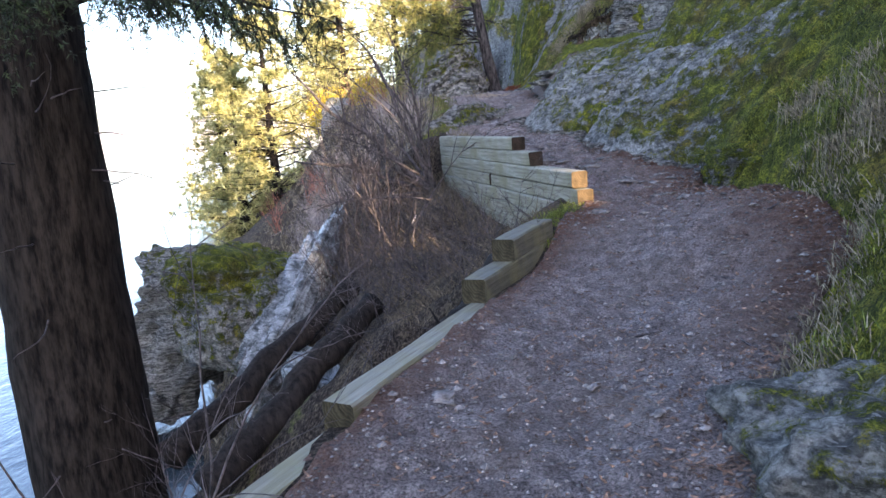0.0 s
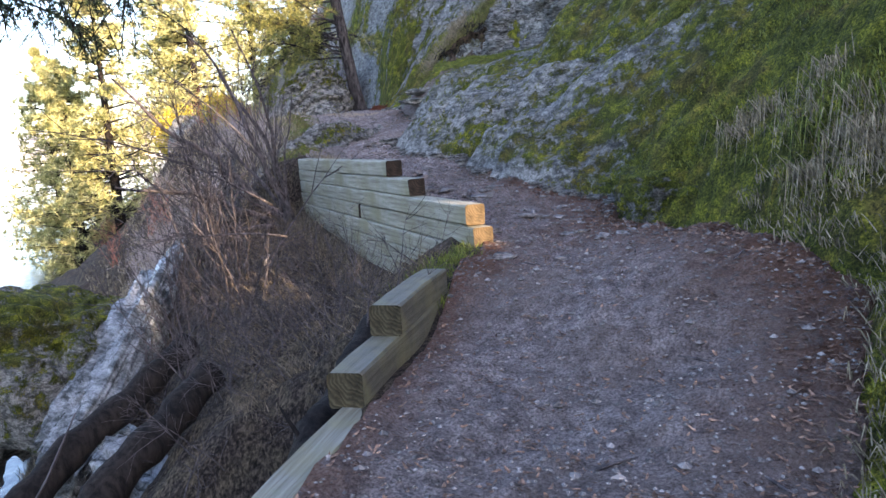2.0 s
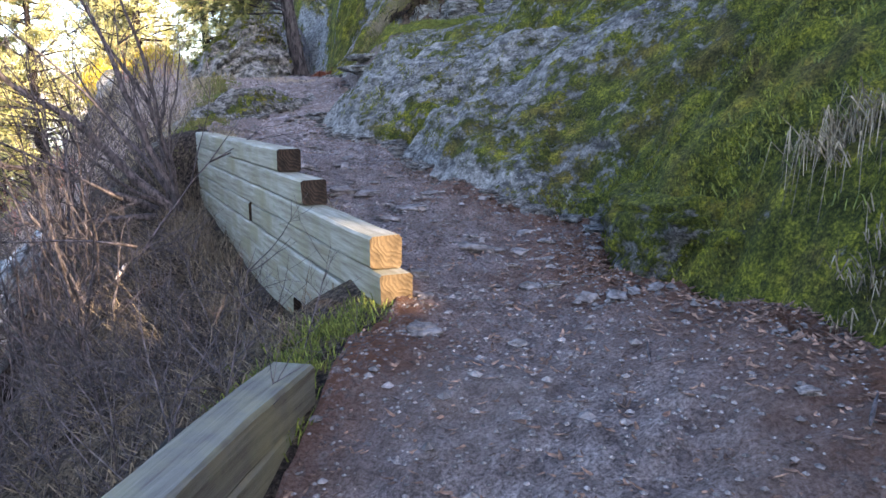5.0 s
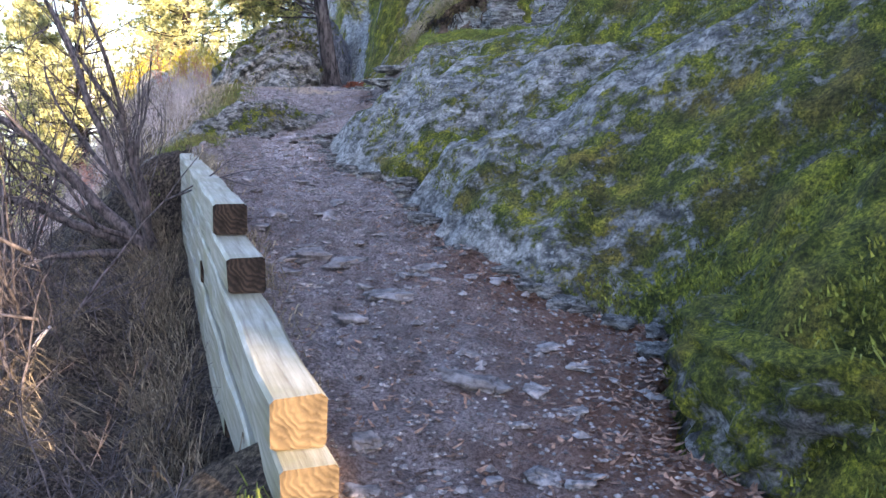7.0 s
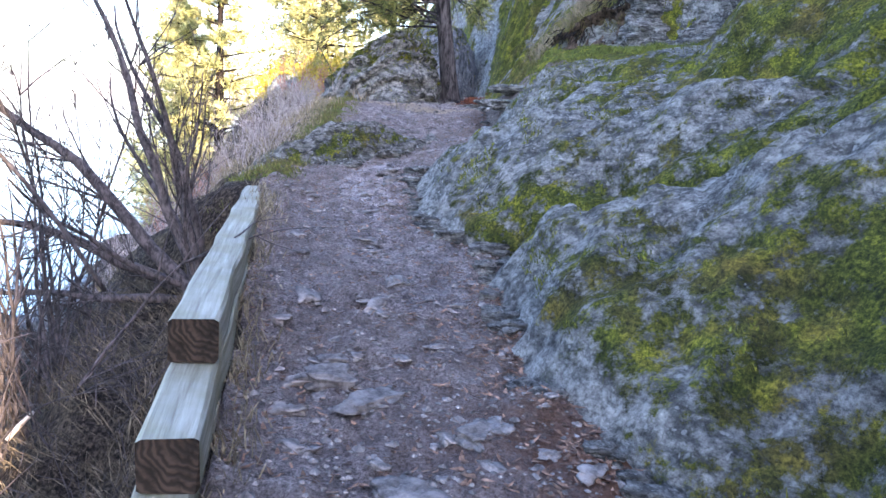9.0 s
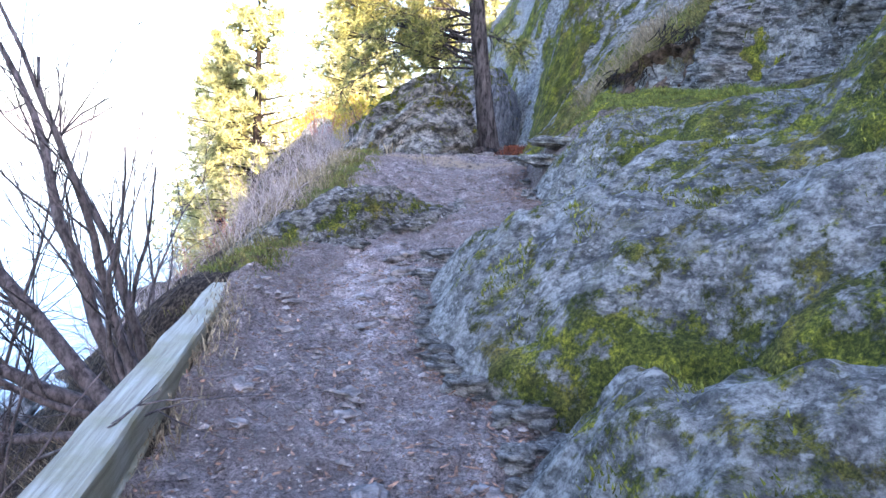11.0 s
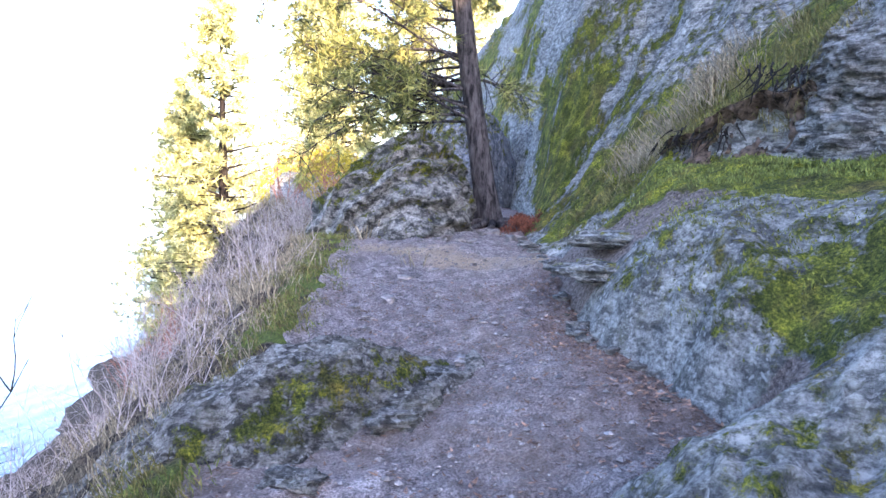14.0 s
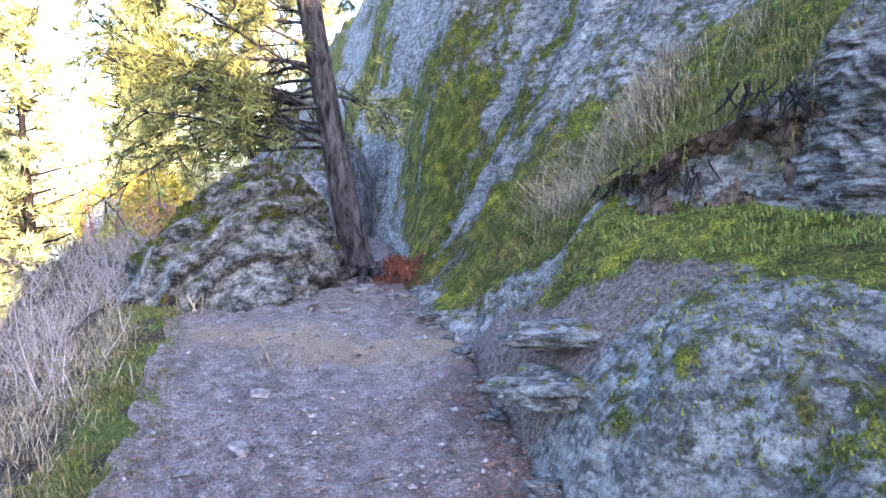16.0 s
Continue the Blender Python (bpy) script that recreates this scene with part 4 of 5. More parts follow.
def near_fir():
    tree = new("fir_tree")
    tagged(tree, "thick dark fir trunk with drooping needled branches beside the trail", "tree")
    base = Vector((-4.38, 7.0, -3.3))
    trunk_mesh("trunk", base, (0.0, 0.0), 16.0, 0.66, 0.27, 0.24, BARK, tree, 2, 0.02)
    r = random.Random(5)
    bl = Blades()
    spec = [((-4.0, 6.8, 2.75 + 0.1 * k), (1.0, -0.5 + 0.28 * k, -0.06), 2.2 + 0.2 * (k % 3)) for k in range(5)]
    spec += [((-4.1, 6.6, 2.9 + 0.15 * k), (0.6, -1.0 + 0.3 * k, -0.03), 2.0) for k in range(4)]
    spec += [((-4.38, 7.0, z), (math.cos(z * 2.4), math.sin(z * 2.4), 0.05), 3.4 * (1 - z / 16)) for z in np.arange(3.6, 11.5, 0.33)]
    for p, d, length in spec:
        tb = Tubes()
        pts = wander(p, d, length, 10, 0.08, r, 0.02)
        tb.add(pts, [0.035 * (1 - 0.85 * k / 10) for k in range(11)], 5)
        for k in range(3, 11):
            for _ in range(6):
                dd = (pts[k] - pts[k - 1]).normalized()
                tw = wander(pts[k], dd * 0.5 + Vector((r.uniform(-1, 1), r.uniform(-1, 1), -0.55)), r.uniform(0.2, 0.6), 6, 0.15, r, 0.08)
                tb.add(tw, [0.004] * 7, 3)
                for q in range(1, 7):
                    for _ in range(9):
                        v = ((tw[q] - tw[q - 1]).normalized() * 0.5 + rand_dir(r)).normalized()
                        bl.tri(tw[q] + rand_dir(r) * 0.02, v * 0.05, 0.005, v.cross(rand_dir(r)).normalized())
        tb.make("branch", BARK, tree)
    bl.make("needles", NEEDLE_DARK, tree)
    for i in range(16):
        z = r.uniform(0.3, 4.6)
        a = r.uniform(-2.2, 1.2)
        tb = Tubes()
        pts = wander(base + Vector((math.cos(a) * 0.5, math.sin(a) * 0.5, 0.75 + z)), (math.cos(a), math.sin(a), r.uniform(-0.3, 0.2)), r.uniform(0.4, 1.3), 6, 0.2, r)
        tb.add(pts, [0.009 * (1 - 0.8 * k / 6) for k in range(7)], 4)
        tb.make("dead_twig", TWIG, tree)


near_fir()


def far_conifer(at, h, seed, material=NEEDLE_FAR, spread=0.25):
    r = random.Random(seed)
    tree = new("conifer")
    tagged(tree, "sunlit yellow-green conifer standing on the lakeshore", "tree", group="lakeshore conifers")
    at = Vector(at)
    tb = Tubes()
    tb.add([at + Vector((0, 0, h * k / 6)) for k in range(7)], [0.022 * h * (1 - 0.9 * k / 6) for k in range(7)], 7)
    tb.make("trunk", BARK, tree)
    bl, tb = Blades(), Tubes()
    for i in range(int(h * 11)):
        t = r.random() ** 1.1
        z = h * (0.05 + 0.93 * t)
        length = h * spread * (1 - t) ** 0.7 * r.uniform(0.45, 1.15) + 0.3
        a = r.uniform(0, 2 * math.pi)
        pts = wander(at + Vector((0, 0, z)), (math.cos(a), math.sin(a), r.uniform(-0.15, 0.3)), length, 5, 0.15, r)
        tb.add(pts, [0.05 * (1 - 0.8 * k / 5) for k in range(6)], 4)
        for k in range(2, 6):
            for _ in range(4):
                c = pts[k] + rand_dir(r) * length * 0.16
                tuft(bl, c, Vector((0, 0, 0.5)), r, 12, 0.36, 0.028)
    tagged(tb.make("branchwork", BARK, tree), kind="stuff")
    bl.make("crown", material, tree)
    return tree


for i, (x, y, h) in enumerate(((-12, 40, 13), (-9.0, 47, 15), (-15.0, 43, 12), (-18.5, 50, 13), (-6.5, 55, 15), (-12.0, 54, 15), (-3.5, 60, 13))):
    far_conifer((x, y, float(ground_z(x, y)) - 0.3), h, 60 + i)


def leafy(name, label, at, size, n, material, seed, cat="shrub", stems=REDTWIG):
    r = random.Random(seed)
    ob = new(name)
    tagged(ob, label, cat)
    bl, tb, at = Blades(), Tubes(), Vector(at)
    for i in range(14):
        d = Vector((r.uniform(-0.6, 0.6), r.uniform(-0.6, 0.6), 1))
        tb.add(wander(at, d, size * r.uniform(0.8, 1.3), 6, 0.15, r), [0.02, 0.018, 0.015, 0.012, 0.009, 0.006, 0.003], 4)
    for _ in range(n):
        v = rand_dir(r)
        p = at + Vector((v.x * size * 0.6, v.y * size * 0.6, size * 0.75 + v.z * size * 0.55)) * r.uniform(0.5, 1.0) ** 0.5
        tuft(bl, p, Vector((0, 0, 0.2)), r, 4, 0.12, 0.03)
    tb.make("stems", stems, ob)
    if n:
        bl.make("foliage", material, ob)
    return ob


leafy("yellow_shrub", "bright yellow leafy shrub lit by low sun", (-4.9, 31.0, 1.6), 1.5, 1100, YELLOW, 81)
leafy("yellow_shrub", "yellow sunlit shrub above the lake", (-7.6, 36.0, 0.6), 2.2, 1500, YELLOW, 82)


# ---- bare shrubs ----
def shrub(at, n, h, spread, seed, material=TWIG, lean=(0, 0), thick=0.014, name="bare_shrub", label="leafless grey-brown shrub with crossing stems on the bank", twigs=7):
    r = random.Random(seed)
    ob = new(name)
    tagged(ob, label, "shrub", group="bare shrubs on the bank")
    for _ in range(n):
        tb = Tubes()
        p = Vector(at) + Vector((r.uniform(-0.18, 0.18), r.uniform(-0.25, 0.25), -0.1))
        length = h * r.uniform(0.55, 1.1)
        pts = wander(p, (lean[0] + r.uniform(-spread, spread), lean[1] + r.uniform(-spread, spread), 1), length, 9, 0.15, r)
        t0 = thick * r.uniform(0.6, 1.2)
        tb.add(pts, [t0 * (1 - 0.85 * k / 9) for k in range(10)], 6)
        for _ in range(twigs):
            k = r.randint(2, 8)
            d = (pts[k + 1] - pts[k]).normalized()
            tw = wander(pts[k], d + rand_dir(r) * 0.8, length * r.uniform(0.15, 0.45), 6, 0.18, r)
            tb.add(tw, [t0 * 0.4 * (1 - 0.8 * j / 6) for j in range(7)], 4)
            for _ in range(2):
                j = r.randint(2, 5)
                tb.add(wander(tw[j], (tw[j + 1] - tw[j]).normalized() + rand_dir(r) * 0.8, length * r.uniform(0.06, 0.2), 3, 0.2, r), [t0 * 0.2] * 3 + [t0 * 0.08], 3)
        tb.make("stem", material, ob)
    return ob


def on_ground(x, y, dz=0.0):
    return (x, y, float(ground_z(x, y)) + dz)


for i, (x, y, n, h, sp, lean, th) in enumerate(((-1.5, 10.3, 9, 2.3, 0.5, (-0.2, -0.1), 0.017), (-1.35, 9.2, 8, 1.9, 0.5, (-0.2, -0.2), 0.014),
                                               (-1.9, 11.4, 8, 2.6, 0.5, (-0.1, 0), 0.018), (-0.9, 8.2, 6, 1.2, 0.6, (-0.1, -0.2), 0.010), (-2.3, 9.8, 7, 2.2, 0.5, (0, 0), 0.014),
                                               (-1.25, 2.2, 5, 1.4, 0.4, (-0.2, 0.1), 0.007), (-1.6, 4.3, 6, 1.0, 0.6, (0, 0), 0.007), (-2.5, 5.0, 9, 1.4, 0.6, (0, 0), 0.008), (-2.0, 4.4, 9, 1.3, 0.6, (0, 0), 0.007), (-2.9, 6.0, 9, 1.5, 0.6, (0, 0), 0.008), (-1.5, 3.4, 7, 0.9, 0.7, (0, 0), 0.006), (-0.75, 6.9, 7, 0.8, 0.9, (-0.2, -0.2), 0.006), (-1.2, 7.6, 7, 1.1, 0.8, (-0.2, -0.2), 0.007))):
    shrub(on_ground(x, y), n, h, sp, 100 + i, lean=lean, thick=th)
for i in range(30):
    r = random.Random(200 + i)
    y = 5.6 + i * 0.19
    x = float(xl(y)) - 0.35 - r.uniform(0.0, 1.5)
    shrub(on_ground(x, y), 5, r.uniform(0.5, 1.1), 1.0, 230 + i, thick=0.006, lean=(-0.3, -0.2), label="tangle of thin bare twigs on the bank", twigs=8)
PALETWIG = plain("pale_twig", (0.26, 0.22, 0.22), (0.52, 0.45, 0.43), 30, rough=0.8, rnd=0.4)
for i in range(60):
    r = random.Random(300 + i)
    y = 14.0 + i * 0.2
    x = float(xl(y)) - r.uniform(0.45, 3.6)
    shrub(on_ground(x, y), 6, r.uniform(0.6, 1.1), 0.7, 320 + i, PALETWIG, thick=0.006, label="low pale grey-pink leafless shrub on the bank", twigs=9)
for i in range(8):
    r = random.Random(400 + i)
    x, y = -3.5 - r.uniform(0, 5), 22 + i * 1.5
    shrub(on_ground(x, y), 9, r.uniform(1.2, 1.8), 0.5, 420 + i, REDTWIG, thick=0.016, label="reddish leafless shrub in low sun", twigs=8)

def leaning_shrub():
    """A many-stemmed leafless shrub that leans out over the bank and forks upwards."""
    r = random.Random(77)
    ob = new("bare_shrub")
    tagged(ob, "tall leafless shrub with thick leaning stems beside the timbers", "shrub", group="bare shrubs on the bank")
    root = Vector(on_ground(-1.0, 11.85, 0.15))
    for dx, dy, dz, ln, th in ((-0.62, -0.10, 0.80, 3.0, 0.034), (-0.95, -0.15, 0.55, 2.3, 0.030), (-1.0, -0.3, 0.32, 1.9, 0.024), (-0.30, 0.0, 1.0, 2.9, 0.026), (0.0, 0.05, 1.0, 2.5, 0.021), (-0.16, 0.1, 1.0, 2.7, 0.019),
                               (0.12, 0.1, 1.0, 1.7, 0.013), (-0.5, 0.3, 0.8, 2.2, 0.018), (-0.8, -0.5, 0.7, 2.0, 0.016), (-0.2, -0.4, 0.9, 1.9, 0.012)):
        tb = Tubes()
        pts = wander(root + Vector((r.uniform(-0.14, 0.10), r.uniform(-0.2, 0.2), -0.2)), (dx, dy, dz), ln, 14, 0.19, r, -0.008)
        tb.add(pts, [1.9 * th * (1 - 0.8 * k / 14) for k in range(15)], 8)
        for k in range(4, 14):
            for _ in range(2 if k % 2 else 1):
                d = (pts[k + 1] - pts[k]).normalized()
                fork = wander(pts[k], d + rand_dir(r) * 0.65, ln * r.uniform(0.15, 0.38), 7, 0.14, r, -0.05)
                f0 = th * (1 - 0.8 * k / 14) * 0.55
                tb.add(fork, [f0 * (1 - 0.8 * q / 7) for q in range(8)], 5)
                for q in (3, 5, 6):
                    tb.add(wander(fork[q], (fork[q] - fork[q - 1]).normalized() + rand_dir(r) * 0.7, ln * r.uniform(0.05, 0.12), 3, 0.2, r, -0.05), [f0 * 0.35] * 3 + [f0 * 0.12], 3)
        tb.make("stem", TWIG, ob)


leaning_shrub()
for i, (x, y, n, h, sp, lean, th) in enumerate(((-2.05, 11.6, 5, 2.9, 0.12, (0.02, 0), 0.017), (-2.7, 12.2, 5, 2.6, 0.2, (0, 0), 0.014), (-1.5, 12.6, 6, 1.7, 0.35, (-0.3, 0), 0.010), (-1.7, 8.6, 6, 2.0, 0.45, (-0.1, -0.1), 0.010), (-2.2, 10.6, 7, 2.4, 0.4, (0, -0.1), 0.012), (-1.0, 7.3, 7, 0.9, 0.9, (-0.3, -0.3), 0.008), (-1.6, 7.9, 7, 1.1, 0.8, (-0.2, -0.3), 0.008))):
    shrub(on_ground(x, y), n, h, sp, 150 + i, lean=lean, thick=th, twigs=9)

# long arching stem over the bank
arch = new("arching_branch")
tagged(arch, "long thin bare branch arching over the bank", "branch")
r = random.Random(9)
for p, d, ln, th in (((-0.95, 9.3, 0.8), (-0.9, -0.35, 0.75), 2.4, 0.013), ((-0.8, 9.0, 0.5), (-0.9, -0.3, 0.25), 1.9, 0.010), ((-0.9, 10.2, 0.8), (-0.5, -0.4, 1.0), 2.6, 0.014)):
    tb = Tubes()
    pts = wander(p, d, ln, 14, 0.07, r, 0.035)
    tb.add(pts, [th * (1 - 0.8 * k / 14) for k in range(15)], 6)
    for k in range(4, 14, 2):
        tb.add(wander(pts[k], (pts[k] - pts[k - 1]).normalized() + rand_dir(r) * 0.6, 0.4, 4, 0.15, r), [th * 0.3] * 4 + [0.001], 4)
    tb.make("stem", TWIG, arch)


for i in range(34):
    r = random.Random(600 + i)
    x, y = -3.4 - r.uniform(0, 4.5), 10.5 + r.uniform(0, 11)
    shrub(on_ground(x, y), 6, r.uniform(0.7, 1.3), 0.7, 640 + i, PALETWIG, thick=0.007, label="pale leafless shrub on the lakeside knoll", twigs=9)

# ---- fallen logs ----
def log(a, b, rad, seed, label):
    r = random.Random(seed)
    a, b = Vector(a), Vector(b)
    tb = Tubes()
    n = 18
    pts = [a.lerp(b, k / n) + Vector((0.02 * math.sin(k + seed), 0, 0.025 * math.sin(k * 0.6 + seed))) for k in range(n + 1)]
    tb.add(pts, [rad * (1 + 0.12 * math.sin(k * 2.1 + seed)) * (1 - 0.2 * k / n) for k in range(n + 1)], 14)
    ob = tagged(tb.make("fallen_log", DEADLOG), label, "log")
    for k in range(3, n, 4):
        st = Tubes()
        st.add(wander(pts[k], rand_dir(r) + Vector((0, 0, 0.6)), 0.25, 3, 0.2, r), [0.018, 0.014, 0.01, 0.005], 5)
        st.make("stub", DEADLOG, ob)


log((-2.62, 5.7, -1.50), (-1.40, 7.70, -0.42), 0.165, 1, "dark damp fallen log lying down the bank")
log((-3.55, 6.9, -1.75), (-2.00, 9.45, -0.62), 0.165, 2, "dark fallen log with stubs lying down the bank")
log((-0.62, 4.3, -0.28), (-0.05, 6.3, 0.20), 0.10, 3, "moss-edged fallen log below the timber edging")
_pale = Tubes()
_pale.add([(-1.14, 9.68, 0.12), (-1.12, 9.75, 0.17), (-1.10, 9.84, 0.21)], [0.012, 0.014, 0.010], 6)
tagged(_pale.make("wood_chip", PALE), "pale splinter of wood lying in dry grass", "wood chip")

# ---- grass, moss and litter ----
def grass_patch(name, pts, h, n, material, label, seed, w=0.003, droop=0.4, flow=(0, 0)):
    r = random.Random(seed)
    bl = Blades()
    for p in pts:
        p = Vector(p)
        for _ in range(n):
            v = Vector((r.uniform(-0.6, 0.6) + flow[0], r.uniform(-0.6, 0.6) + flow[1], 1)).normalized()
            hh = h * r.uniform(0.5, 1.2)
            bl.bent(p + Vector((r.gauss(0, 0.05), r.gauss(0, 0.05), -0.01)), v * hh, w, v.cross(rand_dir(r)).normalized(), hh * droop * r.random() * 1.6)
    ob = bl.make(name, material)
    return tagged(ob, label, "grass", kind="stuff")


def right_pts(n, y0, y1, d0, d1, seed):
    g = np.random.default_rng(seed)
    y, d = g.uniform(y0, y1, n), g.uniform(d0, d1, n)
    return np.stack([xr(y) + d, y, z_right(d, y)], -1)


def left_pts(n, y0, y1, d0, d1, seed):
    g = np.random.default_rng(seed)
    y, d = g.uniform(y0, y1, n), g.uniform(d0, d1, n)
    return np.stack([xl(y) - d, y, z_left(d, y)], -1)


for i, (x, y) in enumerate(((2.62, 5.0), (2.55, 5.35), (2.75, 5.75), (2.62, 5.55), (2.55, 6.2))):
    g = np.random.default_rng(40 + i)
    xs, ys = x + g.normal(0, 0.10, 12), y + g.normal(0, 0.10, 12)
    grass_patch("grass_tuft", np.stack([xs, ys, ground_z(xs, ys)], -1), 0.22, 20, STRAW if i != 3 else GRASS, "drooping tuft of dry straw-coloured grass on the slope", 500 + i, droop=2.2, flow=(-0.6, -0.2))
grass_patch("grass", right_pts(300, 2.0, 5.9, -0.05, 0.35, 1), 0.13, 9, STRAW, "dry grass along the foot of the slope", 510, droop=0.8, flow=(-0.3, 0))
grass_patch("grass", right_pts(900, 2.4, 6.8, 0.2, 2.6, 2), 0.10, 8, GRASS, "green grass in the mossy slope", 511, droop=0.6, flow=(-0.2, 0))
for n, hgt, mat, seed, lab in ((520, 0.075, GRASS, 3, "short green grass in hummocks on the trail's edge"), (420, 0.11, TURF, 8, "olive grass in hummocks on the trail's edge")):
    lp = left_pts(n, 12.4, 19.4, -0.14, 0.42, seed)
    lp = lp[fbm(lp[:, 0] * 4, lp[:, 1] * 4, 3, 150 + seed) > -0.1]
    grass_patch("grass", lp, hgt, 12, mat, lab, 530 + seed, droop=0.8, flow=(-0.2, -0.2))
grass_patch("grass", left_pts(500, 13.5, 20, 0.2, 1.2, 4), 0.22, 8, STRAW, "dry grass on the bank", 513)
grass_patch("grass", left_pts(420, 6.4, 12.5, 0.3, 1.8, 5), 0.26, 7, MATTED, "matted dry grass below the timber wall", 514, droop=1.9, flow=(-0.9, -0.3))
grass_patch("grass", left_pts(110, 3.0, 7.0, 0.3, 1.6, 6), 0.14, 7, MATTED, "dry grass on the bank below the trail", 515, droop=0.8)
grass_patch("grass", left_pts(260, 7.3, 12.4, 0.24, 0.6, 7), 0.3, 8, MATTED, "tall dry grass at the foot of the timber wall", 522, droop=0.9)
g = np.random.default_rng(77)
ys = g.uniform(5.9, 6.9, 160)
xs = xl(ys) - g.uniform(0.05, 0.4, 160)
grass_patch("grass", np.stack([xs, ys, ground_z(xs, ys)], -1), 0.10, 14, GRASS, "bright green grass between the timbers", 516, droop=0.6)
ys = g.uniform(7.4, 12.3, 220)
xs = wall_line(ys) + g.uniform(0.0, 0.09, 220)
grass_patch("grass", np.stack([xs, ys, zpath(ys) + 0.01], -1), 0.11, 6, STRAW, "dry grass growing along the timbers", 517, droop=0.6)
al, ac = g.uniform(-1.3, 1.5, 260), g.uniform(0.12, 1.1, 260)
xs, ys, _ = step_point(al, ac, 0)
grass_patch("grass", np.stack([xs, ys, ground_z(xs, ys)], -1), 0.16, 14, TURF, "olive grass on the turf above the undercut", 518, droop=1.0, flow=(-0.7, -0.6))
al, ac = g.normal(-0.15, 0.28, 70), g.normal(0.75, 0.16, 70)
xs, ys, _ = step_point(al, ac, 0)
grass_patch("grass", np.stack([xs, ys, ground_z(xs, ys)], -1), 0.40, 18, STRAW, "pale drooping dry grass on the turf", 523, droop=1.0, flow=(-0.6, -0.5))
al, ac = g.uniform(0.0, 1.4, 90), g.uniform(0.05, 0.2, 90)
xs, ys, _ = step_point(al, ac, 0)
grass_patch("grass", np.stack([xs, ys, ground_z(xs, ys) + 0.03], -1), 0.11, 10, TURF, "grass hanging over the undercut edge", 525, droop=1.5, flow=(-0.7, -0.7))
al, ac = g.uniform(0.2, 2.4, 500), g.uniform(-0.6, -0.05, 500)
xs, ys, _ = step_point(al, ac, 0)
grass_patch("grass", np.stack([xs, ys, ground_z(xs, ys)], -1), 0.05, 14, GRASS, "short green grass and moss on the shelf", 524, droop=0.8)

g = np.random.default_rng(79)
xs, ys = g.normal(-5.2, 1.6, 700), g.normal(25.0, 2.6, 700)
grass_patch("grass", np.stack([xs, ys, ground_z(xs, ys)], -1), 0.35, 8, STRAW, "pale sunlit dry grass on a knoll", 519, w=0.008)

xs, ys = g.normal(-5.8, 1.8, 900), g.normal(16.5, 2.8, 900)
grass_patch("grass", np.stack([xs, ys, ground_z(xs, ys)], -1), 0.3, 8, STRAW, "pale dry grass on the lakeside knoll", 521, w=0.006)

# fringe of stones along the rock's foot
fr = np.random.default_rng(91)
fy = np.concatenate([fr.uniform(7.6, 12.8, 105), fr.uniform(12.8, 18.5, 50)])
for i, y in enumerate(fy.tolist()):
    k = fr.uniform(0.015, 0.06)
    x = float(xr(y)) - fr.uniform(0.0, 0.10)
    tagged(rock("stone", (x, y, drop(x, y) + k * 0.2), (k * 1.4, k, k * 0.55), 800 + i, ROCK_BROKEN, 3, rough=0.4, box=0.6, moss=-0.3, rz=i * 67 % 360), "small grey stone at the foot of the rock", "stone", group="stones along the rock")

# moss tufts
bl = Blades()
r = random.Random(21)
g = np.random.default_rng(22)
for y0, y1, d0, d1, n, thr in ((2.2, 8.4, 0.03, 3.0, 90000, 0.38), (8.2, 13.2, 0.1, 2.4, 40000, 0.62), (13.4, 19, 0.1, 1.9, 9000, 0.6)):
    y, d = g.uniform(y0, y1, n), g.uniform(d0, d1, n)
    dens = 0.5 + 0.5 * fbm(y * 2.5, d * 2.5, 4, 90)
    if y0 > 8:
        dens = dens + 0.35 * np.exp(-(((y - 10.85 + 0.62 * d) / 0.3) ** 2)) + 0.4 * np.exp(-(((y - 17.0) / 1.2) ** 2)) * sstep(0.3, 0.5, d)
    keep = dens > thr
    y, d = y[keep], d[keep]
    x, z = xr(y) + d, z_right(d, y)
    for px, py, pz in zip(x.tolist(), y.tolist(), z.tolist()):
        v = Vector((r.uniform(-0.9, 0.3), r.uniform(-0.7, 0.7), 1)).normalized()
        bl.tri(Vector((px, py, pz - 0.004)), v * r.uniform(0.012, 0.038), 0.005, v.cross(rand_dir(r)).normalized())
tagged(bl.make("moss", MOSS), "green and yellow moss tufts on the rock", "moss", kind="stuff")


# litter and pebbles on the trail
def path_pts(n, seed, y0=1.8, y1=19.5, edge=0.0):
    g = np.random.default_rng(seed)
    y = g.uniform(y0, y1, n)
    s = g.uniform(0.02, 0.98, n)
    if edge:
        s = np.where(g.random(n) < edge, 1 - np.abs(g.normal(0, 0.1, n)), s)
    x = xl(y) + (xr(y) - xl(y)) * np.clip(s, 0.01, 0.99)
    return x, y


bl = Blades()
xs, ys = path_pts(15000, 31, 1.6, 16.5, 0.45)
for x, y in zip(xs.tolist(), ys.tolist()):
    a = r.uniform(0, 6.28)
    d = Vector((math.cos(a), math.sin(a), r.uniform(-0.05, 0.3))) * r.uniform(0.014, 0.055)
    s = Vector((-math.sin(a), math.cos(a), r.uniform(-0.3, 0.3)))
    bl.bent(Vector((x, y, drop(x, y) + 0.004)), d, r.uniform(0.003, 0.010), s, -0.004)
tagged(bl.make("leaf_litter", LEAF), "brown needles and dead leaves on the trail", "leaf litter", kind="stuff")
pv, pf = [], []
xs, ys = path_pts(16000, 32, 1.6, 19.5)
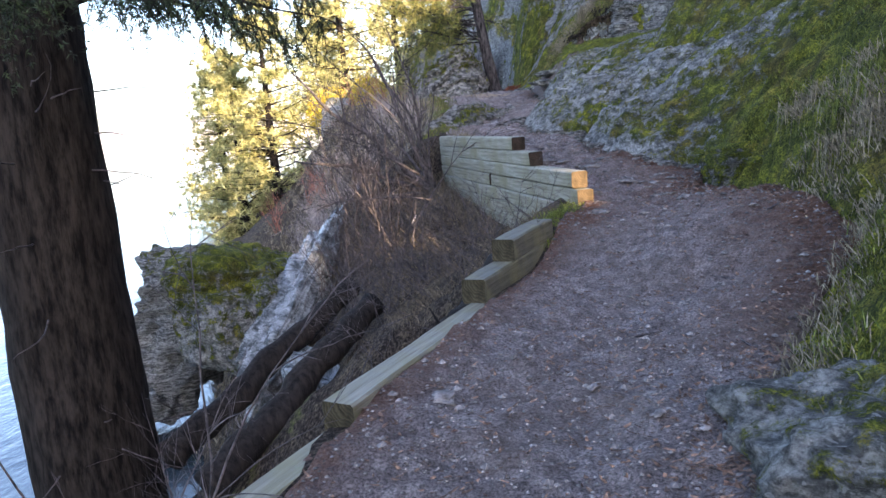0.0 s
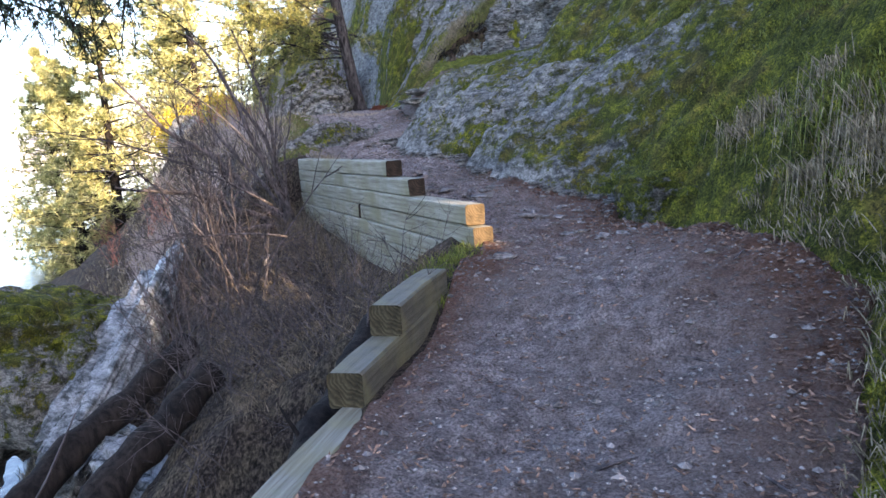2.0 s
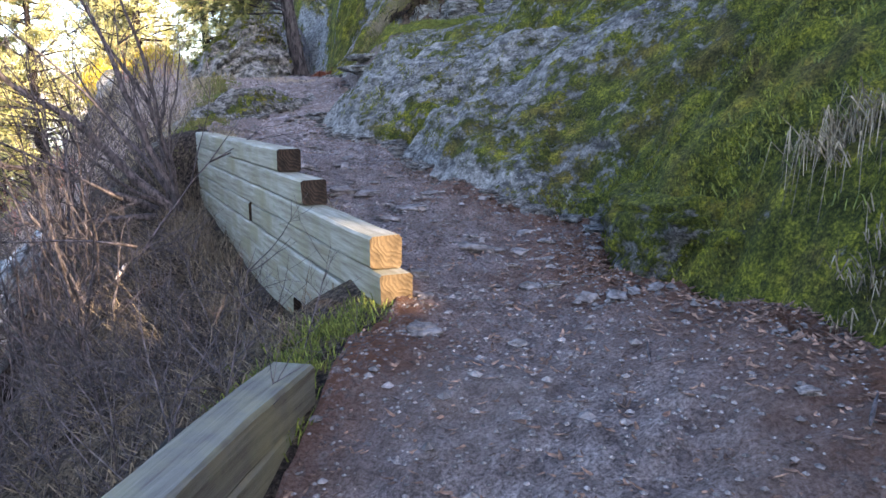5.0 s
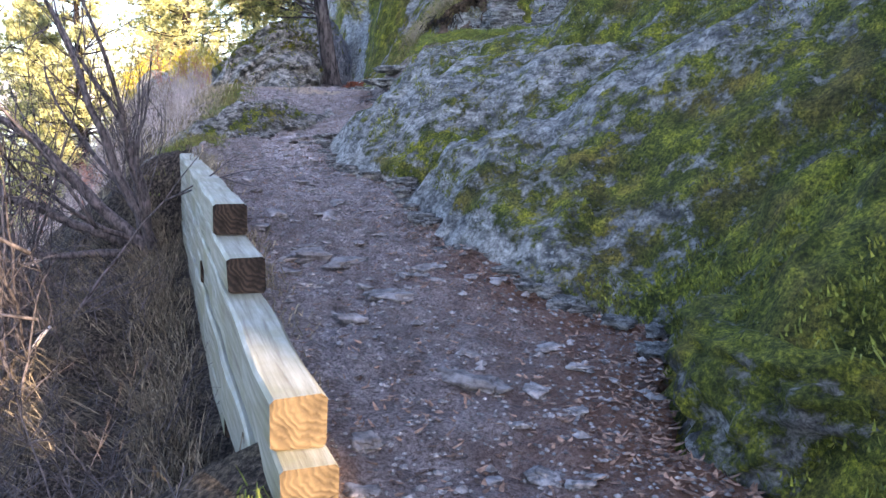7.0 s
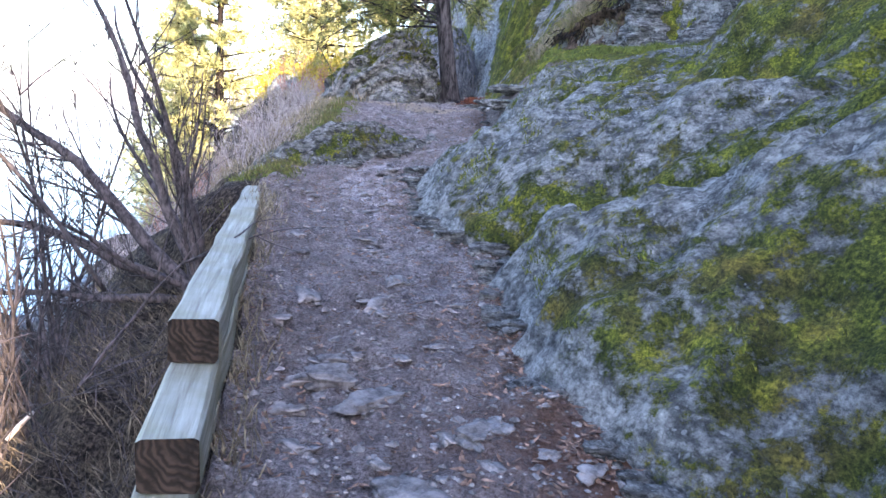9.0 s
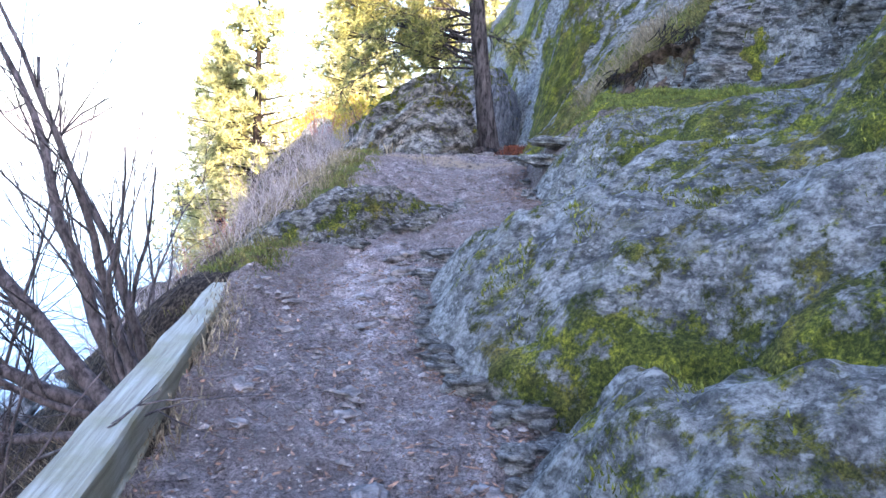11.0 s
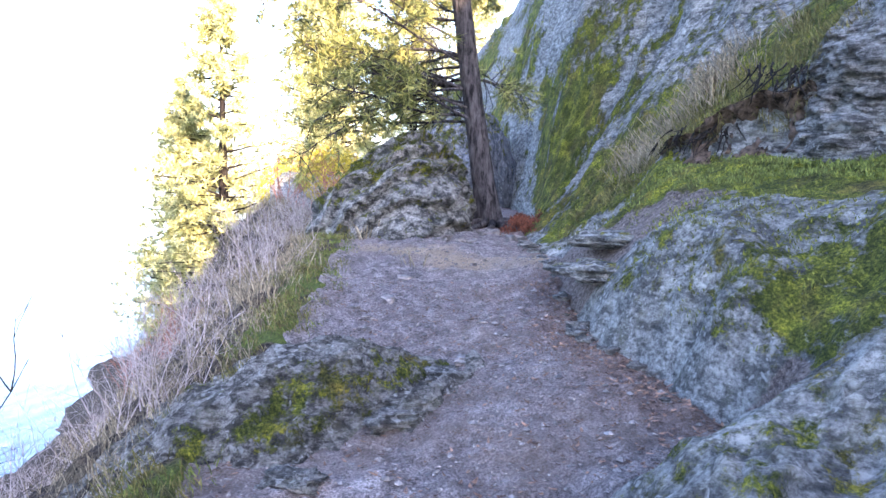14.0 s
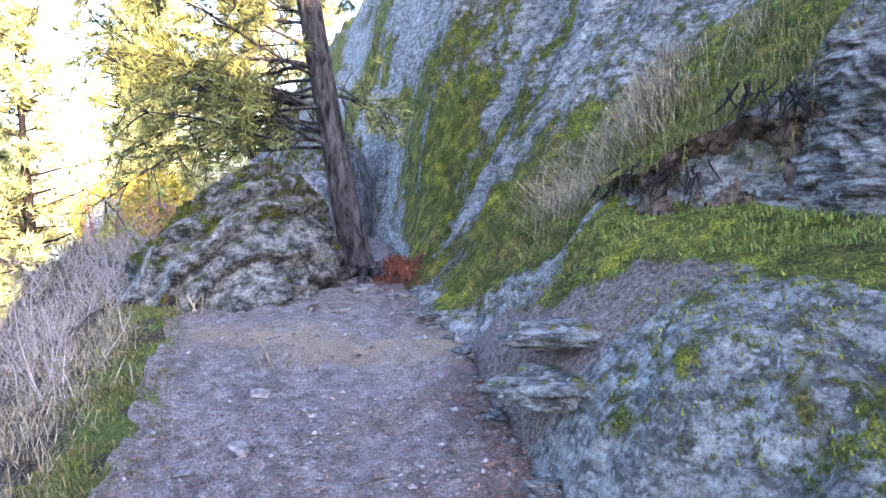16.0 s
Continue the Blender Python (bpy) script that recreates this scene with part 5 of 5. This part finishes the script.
for x, y in zip(xs.tolist(), ys.tolist()):
    k = r.uniform(0.004, 0.013) * (2.2 if r.random() < 0.06 else 1)
    z = drop(x, y) + k * 0.2
    b = len(pv)
    a0 = r.uniform(0, 6.28)
    ring = [(x + k * math.cos(a0 + t * 1.2566) * r.uniform(0.7, 1.3), y + k * math.sin(a0 + t * 1.2566) * r.uniform(0.7, 1.3), z) for t in range(5)]
    pv += ring + [(x, y, z + k * 0.6), (x, y, z - k * 0.6)]
    for t in range(5):
        pf += [(b + t, b + (t + 1) % 5, b + 5), (b + (t + 1) % 5, b + t, b + 6)]
tagged(mesh_obj("gravel", pv, pf, STONE, smooth=False), "grey grit and pebbles on the trail", "gravel", kind="stuff")


def flat_stone(x, y, sx, sy, sz, seed):
    ob = rock("stone", (x, y, drop(x, y) + sz * 0.15), (sx, sy, sz), seed, STONE, 4, flat=0.5, rough=0.42, strata=0.08, box=0.6, rz=seed * 47 % 360)
    return tagged(ob, "flat grey stone half bedded in the trail", "stone", group="stones in the trail")


for i, (x, y, sx, sy, sz) in enumerate(((1.36, 7.57, 0.13, 0.07, 0.03), (0.62, 9.1, 0.11, 0.08, 0.03), (0.85, 8.9, 0.12, 0.07, 0.025), (0.30, 12.77, 0.08, 0.07, 0.05), (1.05, 8.35, 0.10, 0.06, 0.03),
                                        (0.62, 9.26, 0.07, 0.05, 0.02), (1.25, 8.7, 0.09, 0.06, 0.025), (0.75, 10.1, 0.09, 0.05, 0.02), (0.45, 10.9, 0.08, 0.05, 0.02), (0.18, 13.2, 0.09, 0.06, 0.03), (0.28, 11.9, 0.10, 0.05, 0.02),
                                        (0.95, 7.15, 0.05, 0.04, 0.025), (0.9, 6.55, 0.07, 0.05, 0.03), (0.05, 18.3, 0.12, 0.05, 0.03), (-0.2, 18.5, 0.10, 0.05, 0.04), (0.55, 19.0, 0.12, 0.08, 0.05), (0.25, 19.4, 0.14, 0.07, 0.05), (1.0, 17.2, 0.12, 0.10, 0.06), (0.35, 14.9, 0.07, 0.05, 0.02), (1.5, 7.0, 0.05, 0.04, 0.02))):
    flat_stone(x, y, sx, sy, sz, 700 + i)

# small flakes and stones scattered in the trail: a few shapes, set down many times
flakes = []
for i in range(7):
    flakes.append(rock("stone", (0, 0, -9), (0.05, 0.035, 0.016), 760 + i, STONE, 3, flat=0.5, rough=0.5, strata=0.1, box=0.6, moss=-0.4))
fr = np.random.default_rng(95)
for i in range(120):
    y = float(fr.uniform(6.6, 13.4) if i < 75 else fr.uniform(2.5, 19.2))
    x = float(xl(y) + (xr(y) - xl(y)) * fr.uniform(0.12, 0.97))
    k = float(fr.uniform(0.35, 1.0) if i % 6 else fr.uniform(1.0, 1.4))
    ob = flakes[i] if i < 7 else flakes[i % 7].copy()
    if i >= 7:
        scene.collection.objects.link(ob)
    ob.matrix_basis = pose(x, y, drop(x, y) + 0.004, float(fr.uniform(-12, 12)), float(fr.uniform(-12, 12)), float(fr.uniform(0, 360))) @ Matrix.Diagonal((k, k, k * 0.9, 1))
    tagged(ob, "small grey flake of stone lying in the trail", "stone", group="flakes in the trail")

# sticks
for i, (x, y, a, ln) in enumerate(((1.05, 6.1, 2.3, 0.28), (1.4, 4.6, 2.5, 0.22), (0.75, 4.0, 0.2, 0.25), (1.9, 5.2, 0.8, 0.2), (0.1, 11.4, 0.3, 0.2), (1.6, 5.9, 1.2, 0.18), (0.5, 3.2, 2.8, 0.15), (0.9, 9.8, 0.4, 0.16), (1.2, 3.7, 1.9, 0.2), (0.3, 15.6, 0.1, 0.15))):
    tb = Tubes()
    z = drop(x, y) + 0.008
    tb.add([(x + math.cos(a) * ln * t, y + math.sin(a) * ln * t, z + 0.01 * math.sin(t * 4)) for t in (-0.5, -0.2, 0.1, 0.5)], [0.004, 0.007, 0.006, 0.003], 5)
    tagged(tb.make("stick", TWIG), "thin dead stick lying on the trail", "stick", group="sticks on the trail")

# rust-coloured needle litter between pine and cliff, and hanging roots on the ledge
g = np.random.default_rng(80)
xs, ys = g.normal(0.62, 0.13, 420), g.normal(20.45, 0.35, 420)
grass_patch("needle_litter", np.stack([xs, ys, ground_z(xs, ys) + g.uniform(0, 0.18, 420) * np.exp(-(((xs - 0.58) / 0.12) ** 2))], -1), 0.07, 10, RUST, "rust-red heap of fallen needles beside the pine", 520, w=0.006, droop=1.4)


def root_clump(at, n, size, seed):
    r = random.Random(seed)
    ob = new("root_clump")
    tagged(ob, "dark tangle of hanging roots and dead leaves under the ledge", "roots")
    for _ in range(n):
        tb = Tubes()
        p = Vector(at) + Vector((r.gauss(0, size), r.gauss(0, size * 0.7), r.uniform(0, size)))
        tb.add(wander(p, (r.uniform(-0.8, 0.3), r.uniform(-0.8, 0.3), -0.7), size * r.uniform(0.8, 1.8), 6, 0.3, r), [0.008, 0.007, 0.006, 0.005, 0.004, 0.003, 0.002], 4)
        tb.make("root", DEADLOG, ob)


for at, n, size in (((2.12, 16.5, 2.98), 34, 0.13), ((1.90, 16.72, 2.95), 20, 0.09), ((2.52, 16.08, 3.36), 40, 0.15)):
    root_clump(at, n, size, int(at[0] * 100))
